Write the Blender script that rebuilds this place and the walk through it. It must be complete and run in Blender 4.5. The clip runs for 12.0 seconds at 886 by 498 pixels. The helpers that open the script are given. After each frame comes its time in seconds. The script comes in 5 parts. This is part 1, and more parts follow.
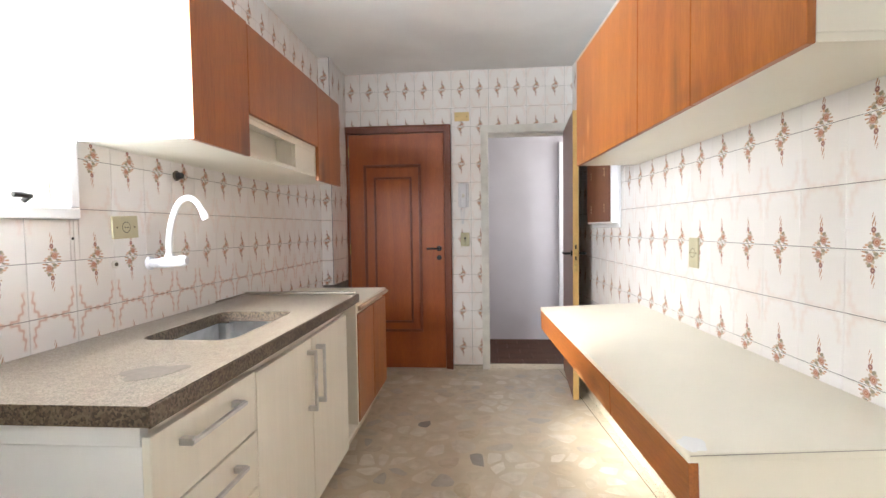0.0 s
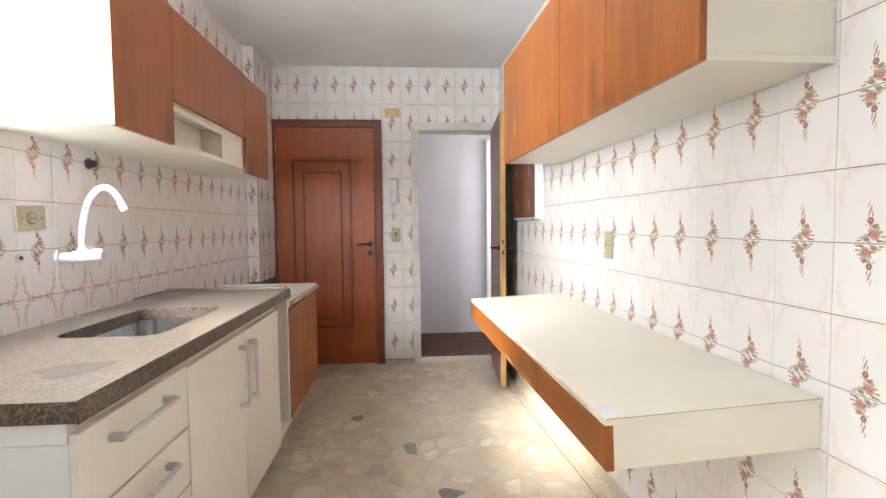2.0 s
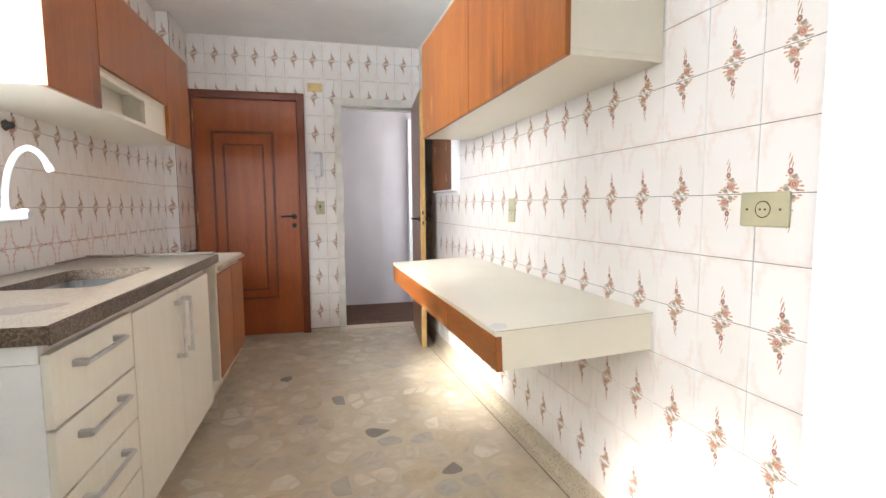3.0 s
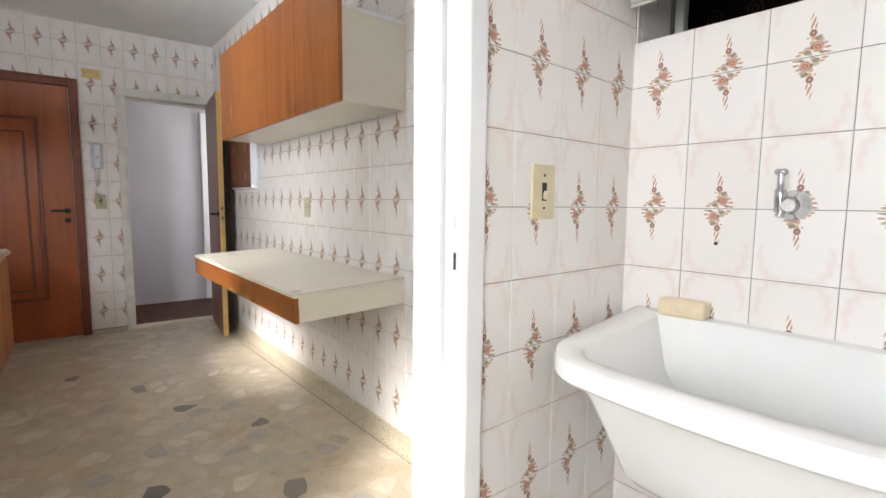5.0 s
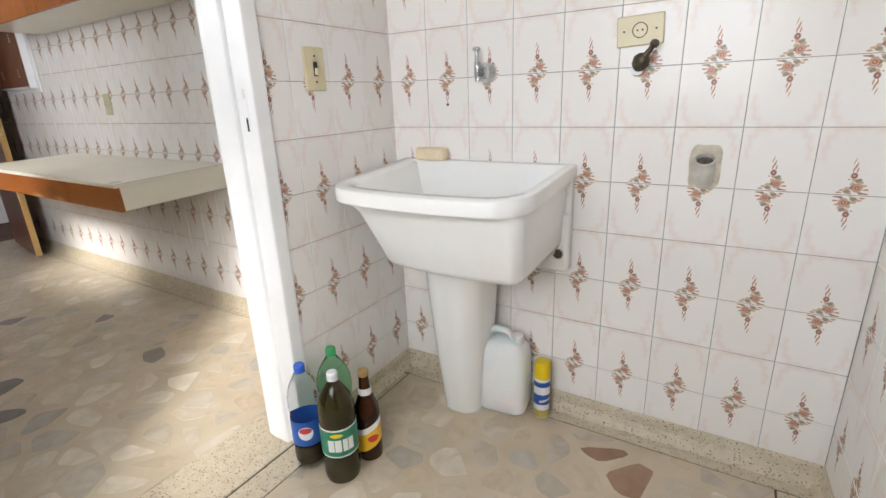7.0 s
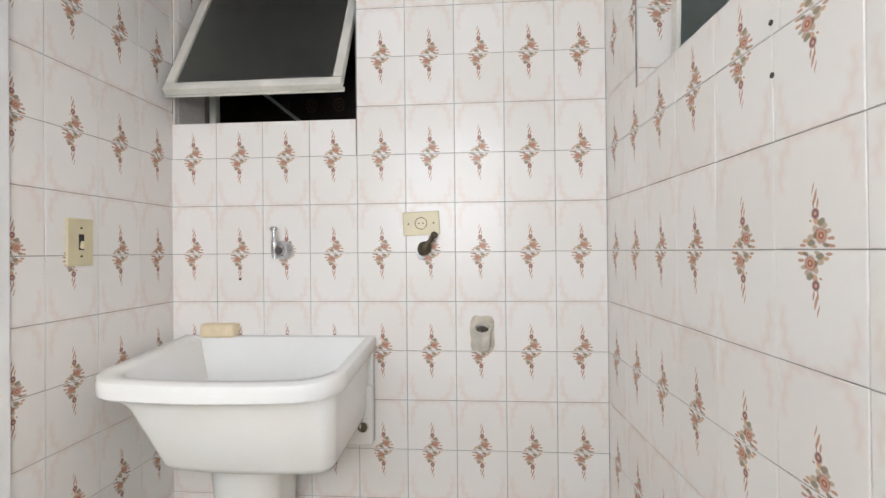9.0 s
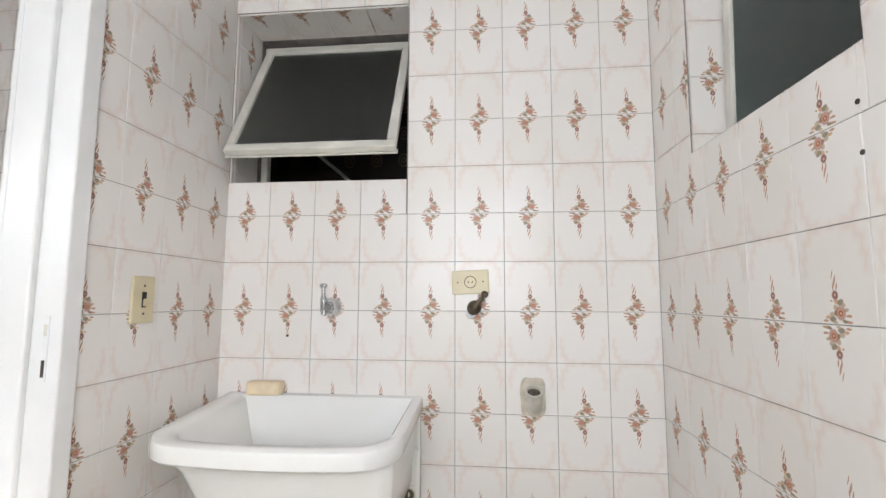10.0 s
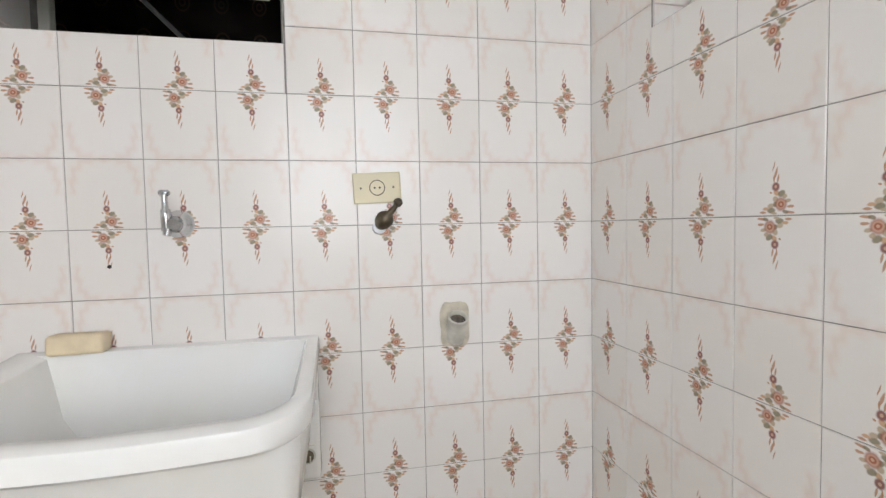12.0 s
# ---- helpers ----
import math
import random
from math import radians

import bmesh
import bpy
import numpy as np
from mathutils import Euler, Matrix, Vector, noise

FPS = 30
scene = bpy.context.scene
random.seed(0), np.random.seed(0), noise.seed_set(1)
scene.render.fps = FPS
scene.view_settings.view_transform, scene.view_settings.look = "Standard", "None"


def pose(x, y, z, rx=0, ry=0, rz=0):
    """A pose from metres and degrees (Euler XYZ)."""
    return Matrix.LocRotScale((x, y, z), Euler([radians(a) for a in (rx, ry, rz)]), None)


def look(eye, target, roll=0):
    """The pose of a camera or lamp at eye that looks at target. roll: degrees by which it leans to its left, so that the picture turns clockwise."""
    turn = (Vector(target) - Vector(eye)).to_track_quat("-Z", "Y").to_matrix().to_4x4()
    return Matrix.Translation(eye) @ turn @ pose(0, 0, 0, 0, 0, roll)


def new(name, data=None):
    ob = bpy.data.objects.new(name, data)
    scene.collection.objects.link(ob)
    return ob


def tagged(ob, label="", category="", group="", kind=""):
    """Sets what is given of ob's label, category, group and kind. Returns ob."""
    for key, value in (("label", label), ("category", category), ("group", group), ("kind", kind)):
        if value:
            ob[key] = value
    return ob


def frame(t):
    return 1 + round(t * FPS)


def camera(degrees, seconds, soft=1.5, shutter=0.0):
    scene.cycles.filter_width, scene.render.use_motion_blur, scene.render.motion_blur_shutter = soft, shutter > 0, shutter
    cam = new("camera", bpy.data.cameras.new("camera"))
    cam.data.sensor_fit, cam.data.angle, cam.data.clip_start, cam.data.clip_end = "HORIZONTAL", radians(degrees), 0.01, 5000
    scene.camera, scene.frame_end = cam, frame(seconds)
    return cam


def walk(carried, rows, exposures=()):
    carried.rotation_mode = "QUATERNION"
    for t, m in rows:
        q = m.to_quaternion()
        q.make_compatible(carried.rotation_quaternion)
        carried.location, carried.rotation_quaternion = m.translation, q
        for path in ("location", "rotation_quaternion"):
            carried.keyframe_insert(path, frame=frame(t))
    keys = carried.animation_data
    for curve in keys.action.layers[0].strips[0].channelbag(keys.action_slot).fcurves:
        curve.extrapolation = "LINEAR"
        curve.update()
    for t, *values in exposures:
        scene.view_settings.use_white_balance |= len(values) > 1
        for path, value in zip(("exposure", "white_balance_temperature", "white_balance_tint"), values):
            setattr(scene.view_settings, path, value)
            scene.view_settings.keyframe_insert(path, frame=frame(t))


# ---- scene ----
cam = camera(86.0, 12.0)
PATH = [
    (0, (0.013, -0.095, 1.163), (-0.026, 1.902, 1.077), -0.8),
    (0.5, (0.032, -0.122, 1.169), (0.122, 1.875, 1.101), -0.5),
    (1, (0.046, -0.128, 1.163), (0.232, 1.862, 1.084), -0.3),
    (1.5, (0.022, -0.123, 1.159), (0.224, 1.866, 1.077), -0.3),
    (2, (-0.015, -0.146, 1.147), (0.248, 1.834, 1.047), -0.6),
    (2.5, (-0.028, -0.215, 1.118), (0.361, 1.742, 0.98), -1.1),
    (3, (-0.051, -0.384, 1.082), (0.522, 1.523, 0.9), -0.4),
    (3.2, (-0.079, -0.432, 1.079), (0.543, 1.46, 0.899), -0.9),
    (4.8, (-0.229, -0.812, 1.099), (1.021, 0.742, 0.947), 0.8),
    (5, (-0.257, -0.907, 1.092), (1.029, 0.612, 0.898), 0.6),
    (5.5, (-0.307, -1.02, 1.107), (1.153, 0.34, 0.961), -0.5),
    (6, (-0.381, -1.115, 1.111), (1.272, 0.001, 0.959), -0.6),
    (6.5, (-0.432, -1.18, 1.086), (1.291, -0.221, 0.774), -2.1),
    (7, (-0.465, -1.305, 1.032), (1.15, -0.299, 0.421), -2.2),
    (7.5, (-0.479, -1.365, 1.032), (1.241, -0.542, 0.431), -3.5),
    (7.7, (-0.474, -1.374, 1.041), (1.358, -0.739, 0.558), -3.1),
    (9.3, (-0.532, -1.195, 1.122), (1.463, -1.058, 1.167), -0.8),
    (9.5, (-0.535, -1.179, 1.154), (1.455, -1.014, 1.259), -0.5),
    (10, (-0.532, -1.122, 1.122), (1.447, -0.918, 1.33), 0.2),
    (10.5, (-0.524, -1.078, 1.114), (1.455, -0.849, 1.292), -0.5),
    (11, (-0.448, -1.06, 1.088), (1.535, -0.805, 1.142), 0.4),
    (11.5, (-0.316, -1.047, 1.102), (1.677, -0.881, 1.093), -0.8),
    (12, (-0.221, -0.982, 1.078), (1.737, -1.381, 0.984), -1.1),
]
EXPOSURE = [(0.0, 1.8), (3.2, 1.75), (4.2, 1.35), (5.0, 1.1), (6.0, 0.98), (6.5, 0.80), (7.0, 0.80), (9.5, 0.77), (11.0, 0.77), (12.0, 0.68)]
walk(cam, [(t, look(eye, target, roll)) for t, eye, target, roll in PATH], EXPOSURE)

# ---- world, sun and large lights ----
world = bpy.data.worlds.new("sky")
scene.world = world
world.use_nodes = True
wn = world.node_tree
sky = wn.nodes.new("ShaderNodeTexSky")
sky.sky_type, sky.sun_disc = "NISHITA", False
SUN_FROM = Vector((-1.0, -0.8, 0.72)).normalized()
sky.sun_elevation = math.asin(SUN_FROM.z)
sky.sun_rotation = math.atan2(SUN_FROM.x, SUN_FROM.y)
wn.links.new(sky.outputs[0], wn.nodes["Background"].inputs[0])
wn.nodes["Background"].inputs[1].default_value = 0.12
sun = new("sun", bpy.data.lights.new("sun", "SUN"))
sun.data.energy, sun.data.angle, sun.data.color = 3.8, radians(9), (1.0, 0.975, 0.94)
sun.matrix_world = look(SUN_FROM * 20, (0, 0, 0))


def window_light(name, m, w, h, watts, colour=(0.93, 0.97, 1.0), spread=180):
    ob = new(name, bpy.data.lights.new(name, "AREA"))
    ob.data.shape, ob.data.size, ob.data.size_y = "RECTANGLE", w, h
    ob.data.energy, ob.data.color, ob.data.spread = watts, colour, radians(spread)
    ob.matrix_world = m
    return ob


# frames of the plan: the kitchen's long side stands a little askew to the laundry
K = pose(-1.172, 0, 0, 0, 0, -3.4)
R = pose(0.91, 0, 0, 0, 0, -1.15)
JOINT, TILE, CEIL, FAR = 1.085, 0.15, 2.435, 3.867
EAST, NORTH, SOUTH, WEST = 0.92, -0.26, -1.616, -1.25
KITCHEN_WATTS, LAUNDRY_WATTS, HALL_WATTS = 26.0, 9.6, 10.0
window_light("kitchen_daylight", K @ pose(-0.12, 0.71, 1.68, 0, 0, 77) @ pose(0, 0, 0, 0, -101, 0), 0.86, 0.40, KITCHEN_WATTS, (0.87, 0.925, 1.0), 135)
window_light("laundry_daylight", pose(WEST - 0.12, -0.985, 1.46, 0, 0, 6) @ pose(0, 0, 0, 0, -90, 0), 0.98, 0.98, LAUNDRY_WATTS, (0.905, 0.94, 1.0))
# fill lamp added out of view to brighten the hall and doorway
window_light("hall_fill", K @ pose(3.02, FAR + 0.6, 1.5, 0, 90, 0), 1.1, 0.7, HALL_WATTS, (1.0, 0.97, 0.95))


# ---- materials ----
def mat(name, colour, rough=0.5, metal=0.0, vary=0.0, scale=8.0, bump=0.0, bump_scale=60.0, stretch=(1, 1, 1), second=None, **extra):
    """A surface with broad variation (vary, or a second colour), fine grain and relief."""
    m = bpy.data.materials.new(name)
    m.use_nodes = True
    nt = m.node_tree
    b = nt.nodes["Principled BSDF"]
    b.inputs["Roughness"].default_value, b.inputs["Metallic"].default_value = rough, metal
    for key, value in extra.items():
        b.inputs[key.replace("_", " ")].default_value = value
    tc = nt.nodes.new("ShaderNodeTexCoord")
    mp = nt.nodes.new("ShaderNodeMapping")
    mp.inputs["Scale"].default_value = stretch
    nt.links.new(tc.outputs["Object"], mp.inputs[0])
    n = nt.nodes.new("ShaderNodeTexNoise")
    n.inputs["Scale"].default_value, n.inputs["Detail"].default_value = scale, 6.0
    nt.links.new(mp.outputs[0], n.inputs["Vector"])
    ramp = nt.nodes.new("ShaderNodeValToRGB")
    other = second or tuple(c * (1 - vary) for c in colour)
    ramp.color_ramp.elements[0].position, ramp.color_ramp.elements[1].position = 0.35, 0.65
    ramp.color_ramp.elements[0].color, ramp.color_ramp.elements[1].color = (*other, 1), (*colour, 1)
    nt.links.new(n.outputs[0], ramp.inputs[0])
    nt.links.new(ramp.outputs[0], b.inputs["Base Color"])
    if bump:
        n2 = nt.nodes.new("ShaderNodeTexNoise")
        n2.inputs["Scale"].default_value, n2.inputs["Detail"].default_value = bump_scale, 4.0
        nt.links.new(mp.outputs[0], n2.inputs["Vector"])
        bp = nt.nodes.new("ShaderNodeBump")
        bp.inputs["Strength"].default_value, bp.inputs["Distance"].default_value = bump, 0.002
        nt.links.new(n2.outputs[0], bp.inputs["Height"])
        nt.links.new(bp.outputs[0], b.inputs["Normal"])
    return m


def wood(name, light, dark, rough=0.35, axis=2, rings=26.0, stains=()):
    """Veneer with long grain along one axis."""
    m = bpy.data.materials.new(name)
    m.use_nodes = True
    nt = m.node_tree
    b = nt.nodes["Principled BSDF"]
    tc, mp = nt.nodes.new("ShaderNodeTexCoord"), nt.nodes.new("ShaderNodeMapping")
    info = nt.nodes.new("ShaderNodeObjectInfo")
    off = nt.nodes.new("ShaderNodeVectorMath")
    off.operation = "ADD"
    stretch = [1.0, 1.0, 1.0]
    stretch[axis] = 0.09
    mp.inputs["Scale"].default_value = stretch
    mul = nt.nodes.new("ShaderNodeMath")
    mul.operation = "MULTIPLY"
    mul.inputs[1].default_value = 7.0
    nt.links.new(info.outputs["Random"], mul.inputs[0])
    nt.links.new(tc.outputs["Object"], mp.inputs[0])
    nt.links.new(mp.outputs[0], off.inputs[0])
    nt.links.new(mul.outputs[0], off.inputs[1])
    coarse, fine = nt.nodes.new("ShaderNodeTexNoise"), nt.nodes.new("ShaderNodeTexNoise")
    coarse.inputs["Scale"].default_value, coarse.inputs["Detail"].default_value, coarse.inputs["Distortion"].default_value = rings * 0.35, 3.0, 1.2
    fine.inputs["Scale"].default_value, fine.inputs["Detail"].default_value = rings * 9, 4.0
    blotch = nt.nodes.new("ShaderNodeTexNoise")
    blotch.inputs["Scale"].default_value = 2.3
    nt.links.new(tc.outputs["Object"], blotch.inputs["Vector"])
    for t in (coarse, fine):
        nt.links.new(off.outputs[0], t.inputs["Vector"])
    mix = nt.nodes.new("ShaderNodeMath")
    mix.operation = "MULTIPLY_ADD"
    mix.inputs[1].default_value = 0.35
    nt.links.new(fine.outputs[0], mix.inputs[0])
    half = nt.nodes.new("ShaderNodeMath")
    half.operation = "MULTIPLY_ADD"
    half.inputs[1].default_value = 0.4
    nt.links.new(coarse.outputs[0], half.inputs[0])
    half2 = nt.nodes.new("ShaderNodeMath")
    half2.operation = "MULTIPLY"
    half2.inputs[1].default_value = 0.25
    nt.links.new(blotch.outputs[0], half2.inputs[0])
    nt.links.new(half2.outputs[0], half.inputs[2])
    nt.links.new(half.outputs[0], mix.inputs[2])
    ramp = nt.nodes.new("ShaderNodeValToRGB")
    ramp.color_ramp.elements[0].position, ramp.color_ramp.elements[1].position = 0.34, 0.66
    ramp.color_ramp.elements[0].color, ramp.color_ramp.elements[1].color = (*dark, 1), (*light, 1)
    nt.links.new(mix.outputs[0], ramp.inputs[0])
    colour = ramp.outputs[0]
    for (sx, sy, sz), (rx, ry, rz), rgb, most in stains:
        spot, ln, rg, mx = (nt.nodes.new(k) for k in ("ShaderNodeMapping", "ShaderNodeVectorMath", "ShaderNodeMapRange", "ShaderNodeMix"))
        spot.vector_type, ln.operation, rg.interpolation_type, mx.data_type = "TEXTURE", "LENGTH", "SMOOTHSTEP", "RGBA"
        spot.inputs[1].default_value, spot.inputs[3].default_value = (sx, sy, sz), (rx, ry, rz)
        ragged = nt.nodes.new("ShaderNodeMath")
        ragged.operation = "MULTIPLY_ADD"
        ragged.inputs[1].default_value = 1.1
        nt.links.new(tc.outputs["Object"], spot.inputs[0])
        nt.links.new(spot.outputs[0], ln.inputs[0])
        nt.links.new(coarse.outputs[0], ragged.inputs[0])
        nt.links.new(ln.outputs[1], ragged.inputs[2])
        nt.links.new(ragged.outputs[0], rg.inputs[0])
        rg.inputs[1].default_value, rg.inputs[2].default_value, rg.inputs[3].default_value, rg.inputs[4].default_value = 0.5, 1.5, most, 0.0
        nt.links.new(rg.outputs[0], mx.inputs[0])
        nt.links.new(colour, mx.inputs[6])
        mx.inputs[7].default_value = (*rgb, 1)
        colour = mx.outputs[2]
    nt.links.new(colour, b.inputs["Base Color"])
    bp = nt.nodes.new("ShaderNodeBump")
    bp.inputs["Strength"].default_value, bp.inputs["Distance"].default_value = 0.12, 0.001
    nt.links.new(fine.outputs[0], bp.inputs["Height"])
    nt.links.new(bp.outputs[0], b.inputs["Normal"])
    b.inputs["Roughness"].default_value = rough
    return m


def tile_material(name, ribbon=0.3, ground=(0.83, 0.80, 0.778)):
    """Glazed wall tile with a printed flower spray at its lower edge and faint ribbons at its sides."""
    m = bpy.data.materials.new(name)
    m.use_nodes = True
    nt = m.node_tree
    b = nt.nodes["Principled BSDF"]
    link, node = nt.links.new, nt.nodes.new
    tc = node("ShaderNodeTexCoord")
    flat = node("ShaderNodeVectorMath")
    flat.operation = "MULTIPLY"
    flat.inputs[1].default_value = (1 / TILE, 0, 1 / TILE)
    link(tc.outputs["Object"], flat.inputs[0])
    wob = node("ShaderNodeTexNoise")
    wob.inputs["Scale"].default_value, wob.inputs["Detail"].default_value = 14.0, 3.0
    link(flat.outputs[0], wob.inputs["Vector"])
    shift = node("ShaderNodeVectorMath")
    shift.operation = "MULTIPLY_ADD"
    shift.inputs[1].default_value = (0.022, 0, 0.022)
    link(wob.outputs["Color"], shift.inputs[0])
    link(flat.outputs[0], shift.inputs[2])
    centre = node("ShaderNodeVectorMath")
    centre.operation = "ADD"
    centre.inputs[1].default_value = (-0.011, 0, -0.011)
    link(shift.outputs[0], centre.inputs[0])
    p = centre.outputs[0]
    # glaze with a soft cloud of pink and a tint of its own
    info = node("ShaderNodeObjectInfo")
    tint = node("ShaderNodeMix")
    tint.data_type = "RGBA"
    tint.inputs[6].default_value, tint.inputs[7].default_value = (*ground, 1), (ground[0] * 0.955, ground[1] * 0.945, ground[2] * 0.925, 1)
    link(info.outputs["Random"], tint.inputs[0])
    colour = tint.outputs[2]

    def over(colour, mask, rgb):
        mx = node("ShaderNodeMix")
        mx.data_type = "RGBA"
        mx.inputs[7].default_value = (*rgb, 1)
        link(colour, mx.inputs[6])
        link(mask, mx.inputs[0])
        return mx.outputs[2]

    def op(kind, a, c, d=None):
        n = node("ShaderNodeMath")
        n.operation = kind
        for i, v in enumerate((a, c, d)):
            if v is None:
                continue
            if isinstance(v, (int, float)):
                n.inputs[i].default_value = v
            else:
                link(v, n.inputs[i])
        return n.outputs[0]

    def ranged(v, a, c, top=1.0):
        n = node("ShaderNodeMapRange")
        n.interpolation_type = "SMOOTHSTEP"
        n.inputs[1].default_value, n.inputs[2].default_value, n.inputs[3].default_value, n.inputs[4].default_value = a, c, top, 0.0
        link(v, n.inputs[0])
        return n.outputs[0]
    # ribbons: a wavy arch up both sides and along the plain edge
    sep = node("ShaderNodeSeparateXYZ")
    link(p, sep.inputs[0])
    ax = op("ABSOLUTE", sep.outputs[0], 0.0)
    up = op("MAXIMUM", sep.outputs[2], 0.0)
    arch = op("POWER", op("ADD", op("POWER", op("MULTIPLY", ax, 1 / 0.41), 3.2), op("POWER", op("MULTIPLY", up, 1 / 0.50), 3.2)), 1 / 3.2)
    wave = op("MULTIPLY", op("SINE", op("MULTIPLY", op("SUBTRACT", sep.outputs[2], ax), 30.0), 0.0), 0.04)
    gap = op("MULTIPLY", op("ABSOLUTE", op("ADD", op("SUBTRACT", arch, 1.0), wave), 0.0), 0.41)
    upper = ranged(op("MULTIPLY", sep.outputs[2], -1.0), -0.06, 0.05)
    band = op("MULTIPLY", ranged(gap, 0.006, 0.034, ribbon), upper)
    wash = op("MULTIPLY", ranged(gap, 0.012, 0.085, 0.15), upper)
    colour = over(colour, wash, (0.72, 0.47, 0.37))
    colour = over(colour, band, (0.55, 0.25, 0.15))
    # the spray, petal by petal: x, z, half widths, turn, colour
    leaf, sand, olive = (0.46, 0.23, 0.13), (0.47, 0.36, 0.24), (0.22, 0.18, 0.105)
    red, rose, blush, peach = (0.20, 0.028, 0.018), (0.34, 0.095, 0.05), (0.64, 0.42, 0.31), (0.58, 0.33, 0.18)
    for cx, cz, rx, rz, turn, rgb in ((-0.026, 0.005, 0.008, 0.050, 14, leaf), (0.0, -0.070, 0.014, 0.070, 16, leaf), (0.030, -0.12, 0.011, 0.045, 10, leaf), (-0.022, -0.13, 0.009, 0.040, 0, leaf),
                                     (0.012, -0.268, 0.040, 0.026, 30, peach), (0.075, -0.278, 0.046, 0.034, -20, olive), (0.118, -0.305, 0.030, 0.022, 0, sand), (-0.062, -0.262, 0.018, 0.010, 30, leaf),
                                     (0.0, -0.332, 0.036, 0.032, 0, sand), (-0.062, -0.40, 0.042, 0.028, -6, sand), (-0.055, -0.445, 0.050, 0.028, 0, olive),
                                     (-0.13, -0.428, 0.040, 0.018, -4, peach), (-0.165, -0.466, 0.044, 0.014, 4, leaf), (-0.02, -0.475, 0.040, 0.014, 10, sand), (0.155, -0.352, 0.038, 0.020, -14, sand),
                                     (0.19, -0.41, 0.040, 0.015, 0, leaf), (0.185, -0.468, 0.052, 0.013, 6, leaf), (0.125, -0.462, 0.034, 0.020, 10, olive),
                                     (0.0, -0.205, 0.046, 0.046, 0, red), (0.0, -0.205, 0.016, 0.016, 0, blush), (0.0, -0.385, 0.030, 0.028, 0, olive),
                                     (0.07, -0.385, 0.072, 0.070, 0, rose), (0.07, -0.385, 0.054, 0.052, 0, blush), (0.07, -0.387, 0.036, 0.034, 0, rose), (0.07, -0.387, 0.016, 0.016, 0, blush)):
        mp = node("ShaderNodeMapping")
        mp.vector_type = "TEXTURE"
        mp.inputs[1].default_value, mp.inputs[2].default_value, mp.inputs[3].default_value = (cx * 0.86, 0, cz), (0, radians(turn), 0), (rx * 0.9, 1, rz)
        link(p, mp.inputs[0])
        ln = node("ShaderNodeVectorMath")
        ln.operation = "LENGTH"
        link(mp.outputs[0], ln.inputs[0])
        colour = over(colour, ranged(ln.outputs[1], 0.70, 1.25, 0.85), rgb)
    link(colour, b.inputs["Base Color"])
    smear = node("ShaderNodeTexNoise")
    smear.inputs["Scale"].default_value = 9.0
    geo = node("ShaderNodeNewGeometry")
    link(geo.outputs["Position"], smear.inputs["Vector"])
    rr = node("ShaderNodeMapRange")
    rr.inputs[3].default_value, rr.inputs[4].default_value = 0.11, 0.24
    b.inputs["Specular IOR Level"].default_value = 0.26
    link(smear.outputs[0], rr.inputs[0])
    link(rr.outputs[0], b.inputs["Roughness"])
    swell = node("ShaderNodeTexNoise")
    swell.inputs["Scale"].default_value = 13.0
    link(geo.outputs["Position"], swell.inputs["Vector"])
    bp = node("ShaderNodeBump")
    bp.inputs["Strength"].default_value, bp.inputs["Distance"].default_value = 0.25, 0.004
    link(swell.outputs[0], bp.inputs["Height"])
    link(bp.outputs[0], b.inputs["Normal"])
    return m


def speckle(name, ground, spots, rough=0.3, scale=90.0, amount=0.5):
    """Polished stone of many grains."""
    m = bpy.data.materials.new(name)
    m.use_nodes = True
    nt = m.node_tree
    b = nt.nodes["Principled BSDF"]
    tc = nt.nodes.new("ShaderNodeTexCoord")
    v = nt.nodes.new("ShaderNodeTexVoronoi")
    v.inputs["Scale"].default_value = scale
    n = nt.nodes.new("ShaderNodeTexNoise")
    n.inputs["Scale"].default_value, n.inputs["Detail"].default_value = scale * 0.12, 6.0
    sep = nt.nodes.new("ShaderNodeSeparateColor")
    for t in (v, n):
        nt.links.new(tc.outputs["Object"], t.inputs["Vector"])
    nt.links.new(v.outputs["Color"], sep.inputs[0])
    ramp = nt.nodes.new("ShaderNodeValToRGB")
    ramp.color_ramp.interpolation = "CONSTANT"
    els = ramp.color_ramp.elements
    els[0].position, els[0].color = 0.0, (*spots[0], 1)
    els[1].position, els[1].color = amount, (*ground, 1)
    for i, c in enumerate(spots[1:]):
        e = els.new(amount * (i + 1) / len(spots))
        e.color = (*c, 1)
    nt.links.new(sep.outputs[0], ramp.inputs[0])
    mx = nt.nodes.new("ShaderNodeMix")
    mx.data_type, mx.blend_type = "RGBA", "MULTIPLY"
    mx.inputs[0].default_value = 0.6
    cloud = nt.nodes.new("ShaderNodeValToRGB")
    cloud.color_ramp.elements[0].position, cloud.color_ramp.elements[1].position = 0.3, 0.7
    cloud.color_ramp.elements[0].color, cloud.color_ramp.elements[1].color = (0.72, 0.70, 0.66, 1), (1, 1, 1, 1)
    nt.links.new(n.outputs[0], cloud.inputs[0])
    nt.links.new(ramp.outputs[0], mx.inputs[6])
    nt.links.new(cloud.outputs[0], mx.inputs[7])
    nt.links.new(mx.outputs[2], b.inputs["Base Color"])
    bp = nt.nodes.new("ShaderNodeBump")
    bp.inputs["Strength"].default_value, bp.inputs["Distance"].default_value = 0.3, 0.001
    nt.links.new(v.outputs["Distance"], bp.inputs["Height"])
    nt.links.new(bp.outputs[0], b.inputs["Normal"])
    b.inputs["Roughness"].default_value = rough
    return m


